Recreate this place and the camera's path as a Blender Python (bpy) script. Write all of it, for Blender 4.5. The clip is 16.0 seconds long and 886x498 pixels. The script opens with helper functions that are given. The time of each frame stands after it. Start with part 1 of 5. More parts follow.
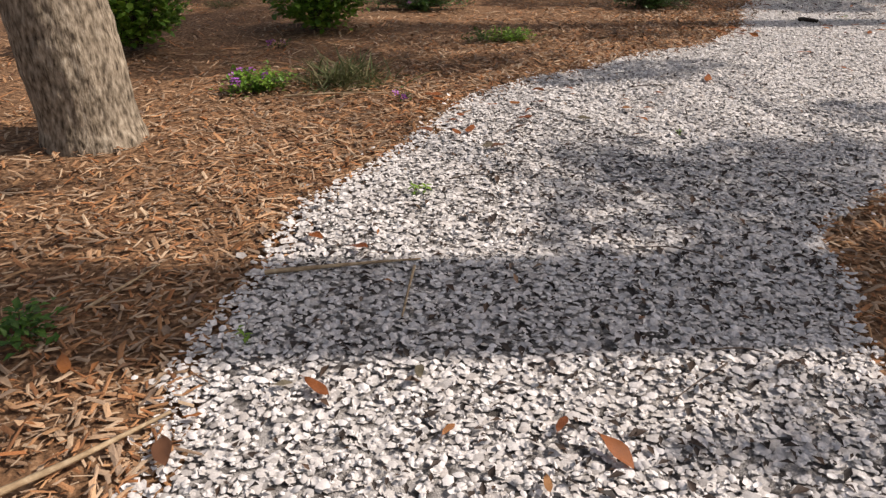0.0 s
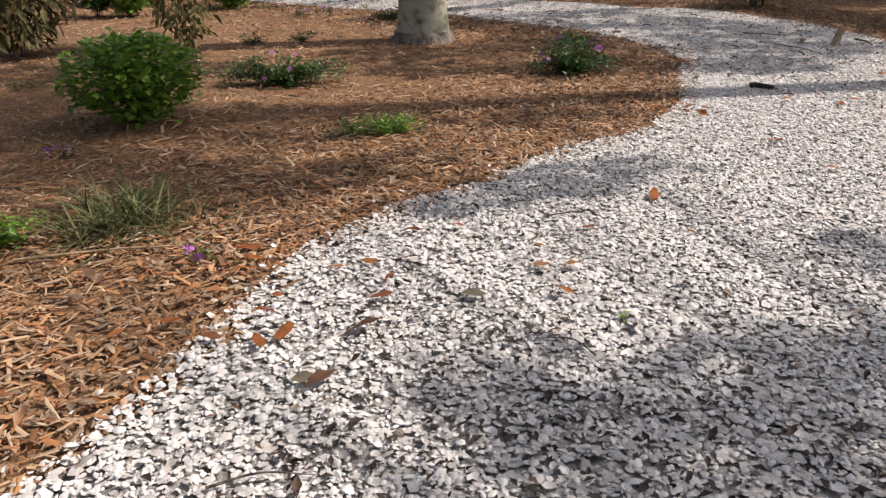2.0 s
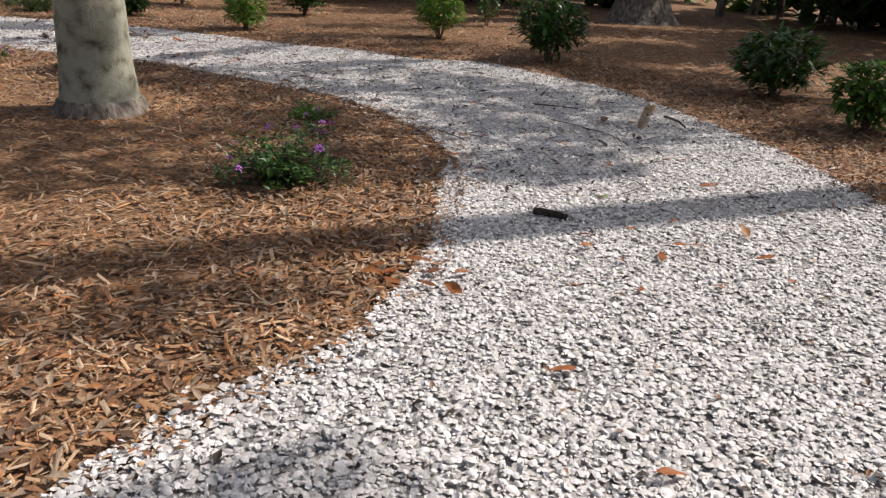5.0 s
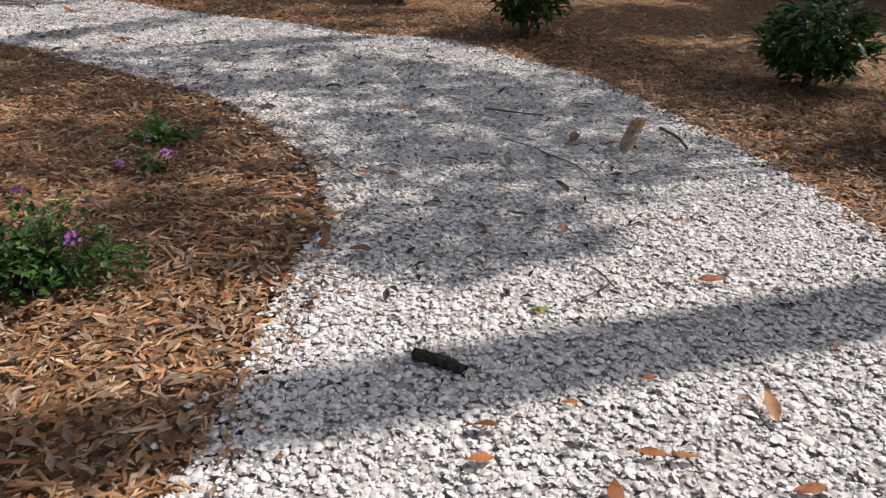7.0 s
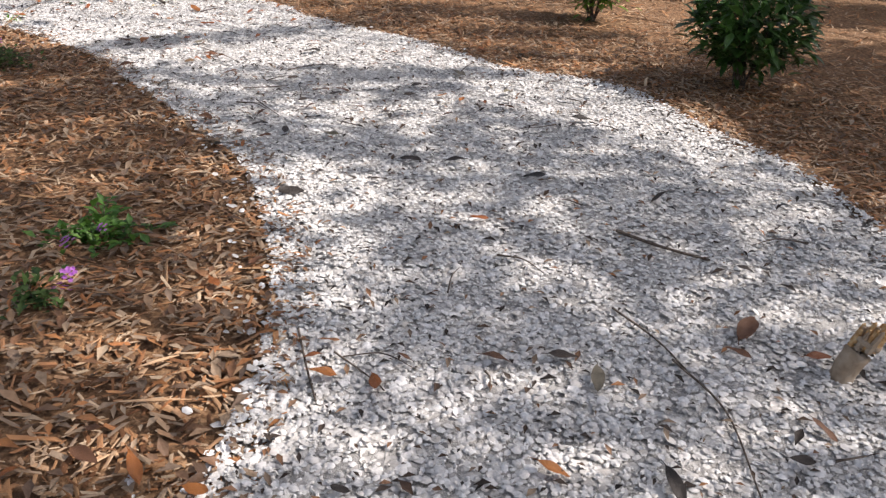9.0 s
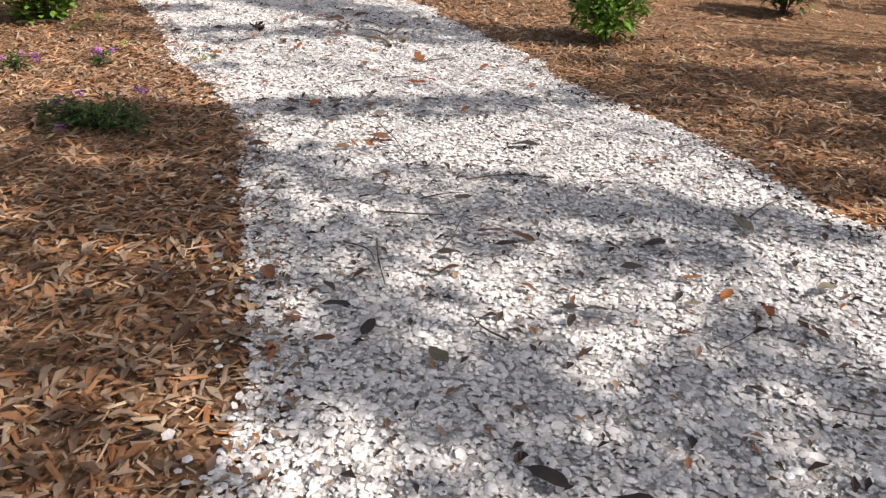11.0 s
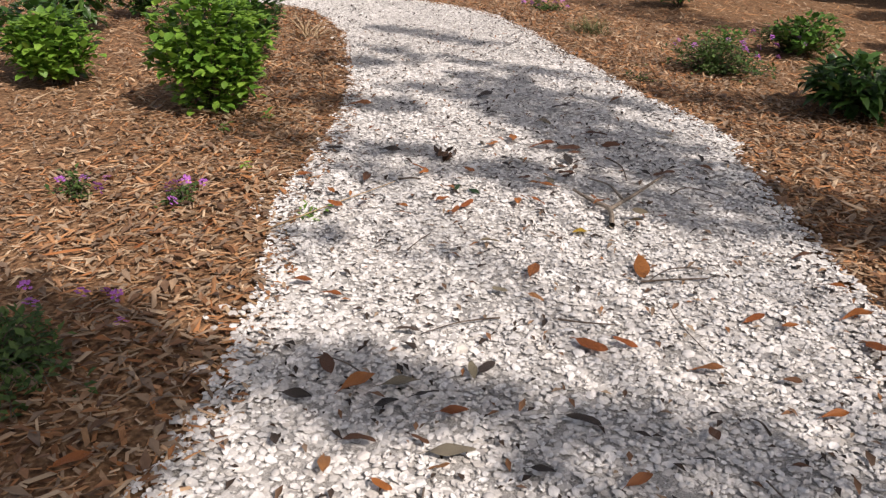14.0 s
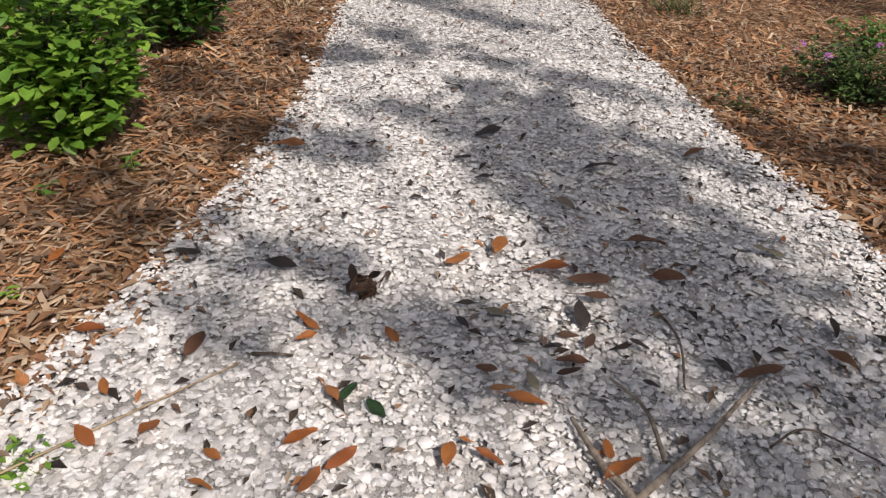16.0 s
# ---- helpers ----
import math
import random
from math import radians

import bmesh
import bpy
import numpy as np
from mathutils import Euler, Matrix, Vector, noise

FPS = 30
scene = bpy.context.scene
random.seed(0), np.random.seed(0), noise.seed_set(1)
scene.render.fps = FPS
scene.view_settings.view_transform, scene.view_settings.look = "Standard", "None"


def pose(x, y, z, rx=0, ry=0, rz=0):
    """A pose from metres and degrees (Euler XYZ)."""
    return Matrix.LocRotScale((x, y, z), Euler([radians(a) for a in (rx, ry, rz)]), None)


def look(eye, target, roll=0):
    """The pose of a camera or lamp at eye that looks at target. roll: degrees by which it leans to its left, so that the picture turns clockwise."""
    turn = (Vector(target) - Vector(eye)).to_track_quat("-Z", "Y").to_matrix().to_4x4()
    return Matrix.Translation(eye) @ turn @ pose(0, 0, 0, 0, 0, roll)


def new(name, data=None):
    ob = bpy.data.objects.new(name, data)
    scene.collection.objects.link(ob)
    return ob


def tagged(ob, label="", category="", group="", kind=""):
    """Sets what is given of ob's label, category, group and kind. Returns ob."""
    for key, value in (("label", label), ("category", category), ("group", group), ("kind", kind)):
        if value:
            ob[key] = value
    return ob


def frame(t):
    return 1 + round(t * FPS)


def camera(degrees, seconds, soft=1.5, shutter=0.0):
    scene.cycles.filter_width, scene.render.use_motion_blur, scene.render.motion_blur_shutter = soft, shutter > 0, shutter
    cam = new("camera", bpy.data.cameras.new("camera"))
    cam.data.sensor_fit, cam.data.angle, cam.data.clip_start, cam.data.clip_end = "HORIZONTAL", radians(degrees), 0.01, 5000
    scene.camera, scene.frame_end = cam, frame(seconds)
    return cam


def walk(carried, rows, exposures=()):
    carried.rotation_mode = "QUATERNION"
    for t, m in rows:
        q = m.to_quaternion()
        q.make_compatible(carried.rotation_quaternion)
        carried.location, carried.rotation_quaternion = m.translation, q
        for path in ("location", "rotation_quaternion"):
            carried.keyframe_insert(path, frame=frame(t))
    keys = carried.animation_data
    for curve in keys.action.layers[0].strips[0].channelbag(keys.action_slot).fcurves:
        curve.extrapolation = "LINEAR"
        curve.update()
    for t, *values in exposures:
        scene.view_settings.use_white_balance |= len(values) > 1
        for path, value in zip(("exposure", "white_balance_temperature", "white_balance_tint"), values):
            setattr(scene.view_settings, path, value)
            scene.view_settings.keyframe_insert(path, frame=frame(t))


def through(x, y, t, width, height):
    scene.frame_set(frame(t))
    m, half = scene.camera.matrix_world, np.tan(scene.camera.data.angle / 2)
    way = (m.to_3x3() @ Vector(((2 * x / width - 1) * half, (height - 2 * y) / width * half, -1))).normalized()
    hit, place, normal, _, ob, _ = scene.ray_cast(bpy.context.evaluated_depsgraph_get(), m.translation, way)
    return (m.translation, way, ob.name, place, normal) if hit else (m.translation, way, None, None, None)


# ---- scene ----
cam = camera(58.9, 16.0, 1.35)
PATH = [
    (0, (0.309, -0.179, 1.402), (0.262, 1.62, 0.529), 0.1),
    (0.5, (0.46, 0.277, 1.42), (0.4, 2.098, 0.594), -1.9),
    (1, (0.606, 0.819, 1.411), (0.592, 2.658, 0.625), -2.5),
    (1.5, (0.694, 1.356, 1.381), (0.744, 3.193, 0.591), -1.7),
    (2, (0.762, 1.798, 1.386), (0.874, 3.631, 0.592), -0.7),
    (2.5, (0.831, 2.238, 1.38), (1.008, 4.063, 0.582), 0.7),
    (3, (0.936, 2.673, 1.392), (1.283, 4.474, 0.595), 2.9),
    (3.5, (1.102, 3.089, 1.417), (1.579, 4.895, 0.703), 3.9),
    (4, (1.316, 3.467, 1.435), (1.828, 5.267, 0.73), 4.2),
    (4.2, (1.449, 3.626, 1.434), (1.972, 5.428, 0.741), 3.9),
    (6.3, (2.783, 5.3, 1.493), (3.317, 7.024, 0.63), 1.6),
    (6.5, (2.89, 5.486, 1.488), (3.419, 7.21, 0.623), 1.8),
    (7, (3.163, 5.941, 1.484), (3.66, 7.674, 0.617), 2.2),
    (7.5, (3.47, 6.397, 1.455), (3.924, 8.138, 0.58), 1.8),
    (8, (3.735, 6.876, 1.473), (3.965, 8.659, 0.596), 3.2),
    (8.5, (3.976, 7.371, 1.468), (4.075, 9.153, 0.564), 3.0),
    (9, (4.205, 7.88, 1.465), (4.155, 9.659, 0.552), 2.8),
    (9.2, (4.259, 8.081, 1.479), (4.128, 9.854, 0.563), 3.1),
    (11.3, (4.302, 10.546, 1.355), (3.457, 12.123, 0.46), 2.0),
    (11.5, (4.284, 10.727, 1.366), (3.413, 12.302, 0.493), 2.5),
    (12, (4.199, 11.18, 1.382), (3.211, 12.694, 0.527), 2.4),
    (12.5, (4.063, 11.645, 1.381), (2.898, 13.029, 0.528), 2.6),
    (13, (3.914, 12.096, 1.38), (2.628, 13.361, 0.517), 2.2),
    (13.5, (3.691, 12.49, 1.385), (2.305, 13.643, 0.517), 1.5),
    (14, (3.409, 12.874, 1.407), (1.95, 13.952, 0.566), 1.1),
    (14.5, (3.061, 13.309, 1.398), (1.581, 14.35, 0.546), 1.8),
    (15, (2.721, 13.722, 1.388), (1.22, 14.7, 0.499), 1.5),
    (15.5, (2.342, 14.123, 1.361), (0.849, 15.072, 0.429), 2.0),
    (16, (1.969, 14.528, 1.378), (0.465, 15.4, 0.388), 2.0),
]
EXPOSURE = [(0.0, -0.1, 6950, 19), (0.5, 0.08, 6950, 19), (1.5, 0.2, 6850, 17), (2.5, 0.08, 6750, 17), (4.0, 0.08, 6650, 16), (6.5, 0.06, 6500, 16), (8.0, 0.2, 6500, 16), (9.0, 0.58, 6500, 16), (11.5, 0.33, 6650, 16), (12.5, 0.12, 6750, 17), (14.5, 0.0, 6800, 18), (16.0, -0.15, 6600, 16)]
walk(cam, [(t, look(eye, target, roll)) for t, eye, target, roll in PATH], EXPOSURE)

# ---- light ----
SUN_EL, SUN_AZ = radians(45), (1.0, 0.06)
world = bpy.data.worlds.new("sky")
world.use_nodes = True
scene.world = world
sky = world.node_tree.nodes.new("ShaderNodeTexSky")
sky.sky_type, sky.sun_disc = "NISHITA", False
sky.dust_density, sky.ozone_density = 3.0, 0.6
sky.sun_elevation, sky.sun_rotation = SUN_EL, radians(90) - math.atan2(SUN_AZ[1], SUN_AZ[0])
back = world.node_tree.nodes["Background"]
back.inputs[1].default_value = 0.115
haze = world.node_tree.nodes.new("ShaderNodeHueSaturation")
haze.inputs["Saturation"].default_value = 0.55
world.node_tree.links.new(sky.outputs[0], haze.inputs["Color"])
world.node_tree.links.new(haze.outputs[0], back.inputs[0])
lamp = bpy.data.lights.new("sun", "SUN")
lamp.energy, lamp.angle, lamp.color = 4.5, radians(0.6), (1.0, 0.94, 0.85)
sun = new("sun", lamp)
SUN_DIR = Vector((SUN_AZ[0] * math.cos(SUN_EL), SUN_AZ[1] * math.cos(SUN_EL), math.sin(SUN_EL)))
sun.matrix_world = look(SUN_DIR * 40, (0, 0, 0))

rng = np.random.default_rng(7)


# ---- materials ----
def material(name, stops, rough=0.8, scale=30.0, detail=6.0, bump=0.3, bump_scale=None, source="noise", gloss=0.3, through=0.0, mixed=0.6, fine=0.5, stretch=(1, 1, 1), patch=None):
    """stops: colours from dark to light; source: where the choice among them comes from (noise, island, object)."""
    m = bpy.data.materials.new(name)
    m.use_nodes = True
    t = m.node_tree
    n, link = t.nodes, t.links
    b = n["Principled BSDF"]
    co = n.new("ShaderNodeTexCoord")
    grain = n.new("ShaderNodeMapping")
    grain.inputs["Scale"].default_value = stretch
    link.new(co.outputs["Object"], grain.inputs["Vector"])
    tex = n.new("ShaderNodeTexNoise")
    tex.inputs["Scale"].default_value, tex.inputs["Detail"].default_value = scale, detail
    link.new(grain.outputs[0], tex.inputs["Vector"])
    ramp = n.new("ShaderNodeValToRGB")
    while len(ramp.color_ramp.elements) < len(stops):
        ramp.color_ramp.elements.new(0.5)
    lo, hi = (0.3, 0.7) if source == "noise" else (0.0, 1.0)
    for i, (e, c) in enumerate(zip(ramp.color_ramp.elements, stops)):
        e.position, e.color = lo + (hi - lo) * i / max(1, len(stops) - 1), (*c, 1)
    if source == "noise":
        link.new(tex.outputs["Fac"], ramp.inputs[0])
    else:
        rand = n.new("ShaderNodeNewGeometry") if source == "island" else n.new("ShaderNodeObjectInfo")
        link.new(rand.outputs["Random Per Island" if source == "island" else "Random"], ramp.inputs[0])
    shade = n.new("ShaderNodeMix")
    shade.data_type, shade.blend_type = "RGBA", "MULTIPLY"
    shade.inputs["Factor"].default_value = mixed
    tex2 = n.new("ShaderNodeTexNoise")
    tex2.inputs["Scale"].default_value, tex2.inputs["Detail"].default_value = patch or scale * 0.13, 4.0
    link.new(co.outputs["Object"], tex2.inputs["Vector"])
    ramp2 = n.new("ShaderNodeValToRGB")
    ramp2.color_ramp.elements[0].position, ramp2.color_ramp.elements[1].position = 0.32, 0.62
    ramp2.color_ramp.elements[0].color, ramp2.color_ramp.elements[1].color = (fine, fine, fine, 1), (1, 1, 1, 1)
    link.new((tex2 if source == "noise" or patch else tex).outputs["Fac"], ramp2.inputs[0])
    link.new(ramp.outputs[0], shade.inputs[6])
    link.new(ramp2.outputs[0], shade.inputs[7])
    link.new(shade.outputs[2], b.inputs["Base Color"])
    b.inputs["Roughness"].default_value, b.inputs["Specular IOR Level"].default_value = rough, gloss
    if bump:
        tex3 = n.new("ShaderNodeTexNoise")
        tex3.inputs["Scale"].default_value, tex3.inputs["Detail"].default_value = bump_scale or scale * 2, 5.0
        link.new(grain.outputs[0], tex3.inputs["Vector"])
        bm_ = n.new("ShaderNodeBump")
        bm_.inputs["Strength"].default_value, bm_.inputs["Distance"].default_value = bump, 0.01
        link.new(tex3.outputs["Fac"], bm_.inputs["Height"])
        link.new(bm_.outputs[0], b.inputs["Normal"])
    if through:
        tr = n.new("ShaderNodeBsdfTranslucent")
        mix = n.new("ShaderNodeMixShader")
        mix.inputs[0].default_value = through
        link.new(shade.outputs[2], tr.inputs[0])
        link.new(b.outputs[0], mix.inputs[1])
        link.new(tr.outputs[0], mix.inputs[2])
        link.new(mix.outputs[0], n["Material Output"].inputs[0])
    return m


SOIL = material("mulch_soil", [(0.065, 0.036, 0.019), (0.21, 0.115, 0.058), (0.42, 0.26, 0.145)], 0.95, 38, 9, 1.0, 60, mixed=0.5)
CHIP = material("wood_chip", [(0.13, 0.06, 0.03), (0.33, 0.155, 0.07), (0.52, 0.28, 0.135), (0.4, 0.16, 0.06), (0.64, 0.42, 0.25), (0.46, 0.33, 0.22), (0.3, 0.215, 0.15), (0.72, 0.54, 0.36), (0.19, 0.11, 0.065), (0.58, 0.34, 0.17)],
                0.85, 60, 6, 0.4, 200, "island", 0.25, mixed=0.7, fine=0.5, patch=2.6)
DARK_LEAF = material("matted_leaf", [(0.03, 0.02, 0.014), (0.08, 0.045, 0.028), (0.13, 0.07, 0.04)], 0.6, 45, 5, 0.3, 120, "object", 0.35, 0.05, 0.5)
YELLOW_LEAF = material("yellow_leaf", [(0.42, 0.27, 0.03), (0.55, 0.38, 0.06)], 0.55, 45, 5, 0.3, 120, "noise", 0.4, 0.2, 0.4)
CHIP_ONE = material("wood_chip_single", [(0.16, 0.075, 0.035), (0.33, 0.17, 0.085), (0.5, 0.33, 0.19), (0.36, 0.24, 0.15)], 0.85, 60, 6, 0.4, 200, "object", 0.25, mixed=0.4)
BED = material("shell_grit", [(0.3, 0.285, 0.265), (0.5, 0.485, 0.46), (0.68, 0.66, 0.635)], 0.9, 190, 6, 1.0, 240, mixed=0.3)
SHELL = material("sea_shell", [(0.5, 0.485, 0.47), (0.7, 0.685, 0.665), (0.76, 0.75, 0.735), (0.81, 0.805, 0.79), (0.72, 0.685, 0.645), (0.83, 0.825, 0.815)], 0.55, 130, 5, 0.25, 300, "island", 0.35, mixed=0.3, fine=0.62)
SHELL_ONE = material("sea_shell_single", [(0.45, 0.43, 0.41), (0.69, 0.67, 0.645), (0.77, 0.755, 0.73), (0.64, 0.6, 0.54)], 0.55, 130, 5, 0.25, 300, "object", 0.35, mixed=0.35, fine=0.6)
# Duller copy of SHELL: its colour darkens the gaps between the top shells.
UNDER_SHELL = material("darker_under_shell", [(0.34, 0.325, 0.31), (0.58, 0.565, 0.54), (0.68, 0.665, 0.64), (0.74, 0.73, 0.71), (0.55, 0.52, 0.485), (0.7, 0.685, 0.66)], 0.75, 130, 5, 0.3, 300, "island", 0.3, mixed=0.4, fine=0.5)
DEAD = material("dead_leaf", [(0.05, 0.032, 0.022), (0.26, 0.085, 0.022), (0.36, 0.12, 0.03), (0.11, 0.055, 0.03), (0.22, 0.14, 0.075), (0.32, 0.1, 0.025), (0.12, 0.1, 0.06), (0.07, 0.045, 0.032)], 0.5, 45, 5, 0.3, 120, "object", 0.4, 0.1, 0.5)
ORANGE_LEAF = material("orange_dead_leaf", [(0.2, 0.06, 0.018), (0.36, 0.115, 0.026), (0.44, 0.17, 0.045), (0.29, 0.085, 0.022), (0.4, 0.2, 0.08)], 0.45, 45, 5, 0.3, 120, "object", 0.45, 0.15, 0.6)
BROWN_LEAF = material("brown_dead_leaf", [(0.09, 0.042, 0.022), (0.17, 0.075, 0.036), (0.12, 0.06, 0.035), (0.22, 0.1, 0.04)], 0.5, 45, 5, 0.3, 120, "object", 0.4, 0.08, 0.6)
BLACKENED_LEAF = material("blackened_leaf", [(0.022, 0.018, 0.016), (0.05, 0.038, 0.03), (0.035, 0.028, 0.024), (0.075, 0.055, 0.042)], 0.5, 45, 5, 0.3, 120, "object", 0.4, 0.04, 0.5)
OLIVE_GREY_LEAF = material("grey_olive_leaf", [(0.16, 0.14, 0.09), (0.24, 0.21, 0.14), (0.19, 0.165, 0.125), (0.27, 0.22, 0.13)], 0.6, 45, 5, 0.3, 120, "object", 0.35, 0.08, 0.5)
LITTER = material("leaf_litter", [(0.1, 0.062, 0.04), (0.26, 0.13, 0.065), (0.18, 0.115, 0.075), (0.38, 0.16, 0.055), (0.36, 0.255, 0.165), (0.2, 0.14, 0.1), (0.3, 0.215, 0.145), (0.44, 0.335, 0.23)], 0.55, 45, 5, 0.3, 120, "island", 0.35, 0.08, 0.5)
FLECK = material("blackened_scrap", [(0.02, 0.016, 0.014), (0.06, 0.042, 0.032), (0.035, 0.027, 0.022), (0.1, 0.06, 0.038)], 0.6, 45, 5, 0.3, 120, "island", 0.3, mixed=0.4)
TWIG = material("twig_bark", [(0.045, 0.034, 0.027), (0.13, 0.1, 0.08), (0.24, 0.2, 0.16)], 0.9, 40, 6, 0.5, 120)
GREY_STICK = material("weathered_stick_bark", [(0.12, 0.1, 0.08), (0.26, 0.215, 0.17), (0.36, 0.31, 0.25)], 0.9, 40, 6, 0.5, 120)
GREEN_FALLEN = material("dark_green_fallen_leaf", [(0.018, 0.045, 0.014), (0.03, 0.07, 0.02)], 0.35, 45, 5, 0.3, 120, "noise", 0.5, 0.05, 0.4)
STRAW = material("dry_straw", [(0.3, 0.21, 0.12), (0.44, 0.33, 0.2), (0.55, 0.44, 0.29)], 0.75, 40, 5, 0.3, 120)
PALE_WOOD = material("barked_wood", [(0.3, 0.22, 0.15), (0.42, 0.33, 0.24), (0.5, 0.42, 0.33)], 0.8, 25, 6, 0.4, 90)
RAW_WOOD = material("split_wood", [(0.42, 0.2, 0.06), (0.6, 0.38, 0.18), (0.66, 0.48, 0.27)], 0.8, 60, 6, 0.5, 90)
PALM_BARK = material("palm_bark", [(0.045, 0.035, 0.025), (0.19, 0.155, 0.11), (0.33, 0.28, 0.21), (0.47, 0.415, 0.325)], 0.95, 46, 10, 1.0, 60, fine=0.65, stretch=(1, 1, 0.4))
PALE_BARK = material("grey_palm_bark", [(0.1, 0.09, 0.07), (0.27, 0.27, 0.2), (0.36, 0.36, 0.29), (0.3, 0.33, 0.24)], 0.9, 9, 9, 0.5, 60, mixed=0.5)
OAK_BARK = material("oak_bark", [(0.05, 0.042, 0.034), (0.17, 0.145, 0.12), (0.32, 0.28, 0.24)], 0.95, 18, 9, 1.0, 40, stretch=(1, 1, 0.3))
DARK_STICK = material("dark_stick_bark", [(0.018, 0.014, 0.011), (0.045, 0.035, 0.028), (0.08, 0.065, 0.05)], 0.85, 60, 6, 0.6, 150)
LEAF_BRIGHT = material("bright_green_leaf", [(0.09, 0.21, 0.028), (0.16, 0.32, 0.04), (0.27, 0.45, 0.065), (0.075, 0.18, 0.025)], 0.45, 40, 4, 0.2, 150, "island", 0.4, 0.3, 0.4)
LEAF_MID = material("green_leaf", [(0.045, 0.12, 0.022), (0.08, 0.19, 0.03), (0.13, 0.26, 0.045), (0.04, 0.1, 0.02)], 0.45, 40, 4, 0.2, 150, "island", 0.4, 0.25, 0.4)
LEAF_DARK = material("dark_glossy_leaf", [(0.028, 0.075, 0.018), (0.05, 0.125, 0.026), (0.085, 0.18, 0.036), (0.03, 0.08, 0.018)], 0.32, 40, 4, 0.2, 150, "island", 0.5, 0.2, 0.4)
LEAF_BRIGHT_ONE = material("bright_green_leaf_single", [(0.09, 0.21, 0.028), (0.16, 0.32, 0.04), (0.27, 0.45, 0.065), (0.075, 0.18, 0.025)], 0.45, 40, 4, 0.2, 150, "object", 0.4, 0.3, 0.4)
LEAF_DARK_ONE = material("dark_glossy_leaf_single", [(0.028, 0.075, 0.018), (0.05, 0.125, 0.026), (0.085, 0.18, 0.036), (0.03, 0.08, 0.018)], 0.32, 40, 4, 0.2, 150, "object", 0.5, 0.2, 0.4)
LEAF_OLIVE = material("olive_leaf", [(0.07, 0.075, 0.025), (0.12, 0.12, 0.04), (0.17, 0.15, 0.06), (0.2, 0.13, 0.05)], 0.6, 40, 4, 0.2, 150, "island", 0.3, 0.25, 0.4)
LEAF_LOW = material("ground_cover_leaf", [(0.035, 0.075, 0.02), (0.07, 0.13, 0.03), (0.11, 0.18, 0.05), (0.05, 0.09, 0.03)], 0.6, 40, 4, 0.2, 150, "island", 0.3, 0.2, 0.4)
GRASS = material("thin_grass", [(0.07, 0.1, 0.035), (0.13, 0.15, 0.06), (0.22, 0.19, 0.1)], 0.7, 30, 4, 0.0, None, "island", 0.3, 0.2, 0.3)
PETAL = material("purple_petal", [(0.38, 0.1, 0.5), (0.52, 0.17, 0.62), (0.6, 0.27, 0.68)], 0.6, 60, 4, 0.0, None, "island", 0.3, 0.3, 0.3)
CANOPY = material("canopy_leaf", [(0.03, 0.07, 0.016), (0.055, 0.11, 0.025), (0.09, 0.16, 0.035)], 0.5, 30, 4, 0.0, None, "island", 0.4, 0.25, 0.4)
# Thicket leaves in two tones: shade coloured into the first, sun into the second.
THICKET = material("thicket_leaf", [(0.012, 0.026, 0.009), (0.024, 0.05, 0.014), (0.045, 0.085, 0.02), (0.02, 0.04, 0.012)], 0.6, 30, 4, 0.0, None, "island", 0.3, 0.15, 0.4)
FAR_SUN_TONE = material("sun_toned_thicket_leaf", [(0.1, 0.18, 0.03), (0.16, 0.25, 0.05), (0.22, 0.32, 0.08)], 0.6, 30, 4, 0.0, None, "island", 0.3, 0.35, 0.4)


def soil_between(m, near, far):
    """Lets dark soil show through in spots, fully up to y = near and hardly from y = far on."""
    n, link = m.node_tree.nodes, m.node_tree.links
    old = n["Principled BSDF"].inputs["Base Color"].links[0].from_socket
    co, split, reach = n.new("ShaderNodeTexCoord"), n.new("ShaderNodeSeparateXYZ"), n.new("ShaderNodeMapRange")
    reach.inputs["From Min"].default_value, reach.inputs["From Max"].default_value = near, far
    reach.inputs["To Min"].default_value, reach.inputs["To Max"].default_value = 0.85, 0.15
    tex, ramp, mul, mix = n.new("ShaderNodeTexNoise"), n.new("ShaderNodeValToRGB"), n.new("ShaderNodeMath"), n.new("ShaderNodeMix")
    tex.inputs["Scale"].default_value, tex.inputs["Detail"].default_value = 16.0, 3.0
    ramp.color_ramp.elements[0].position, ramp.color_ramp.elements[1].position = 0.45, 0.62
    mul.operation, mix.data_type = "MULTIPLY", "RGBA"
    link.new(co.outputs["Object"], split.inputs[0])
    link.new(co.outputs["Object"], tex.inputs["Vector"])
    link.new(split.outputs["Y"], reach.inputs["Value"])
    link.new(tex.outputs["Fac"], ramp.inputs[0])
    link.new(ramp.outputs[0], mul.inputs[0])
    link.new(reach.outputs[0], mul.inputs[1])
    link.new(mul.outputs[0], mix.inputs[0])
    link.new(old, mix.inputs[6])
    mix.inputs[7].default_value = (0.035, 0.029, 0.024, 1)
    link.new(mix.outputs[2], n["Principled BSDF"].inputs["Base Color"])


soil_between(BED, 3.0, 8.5)


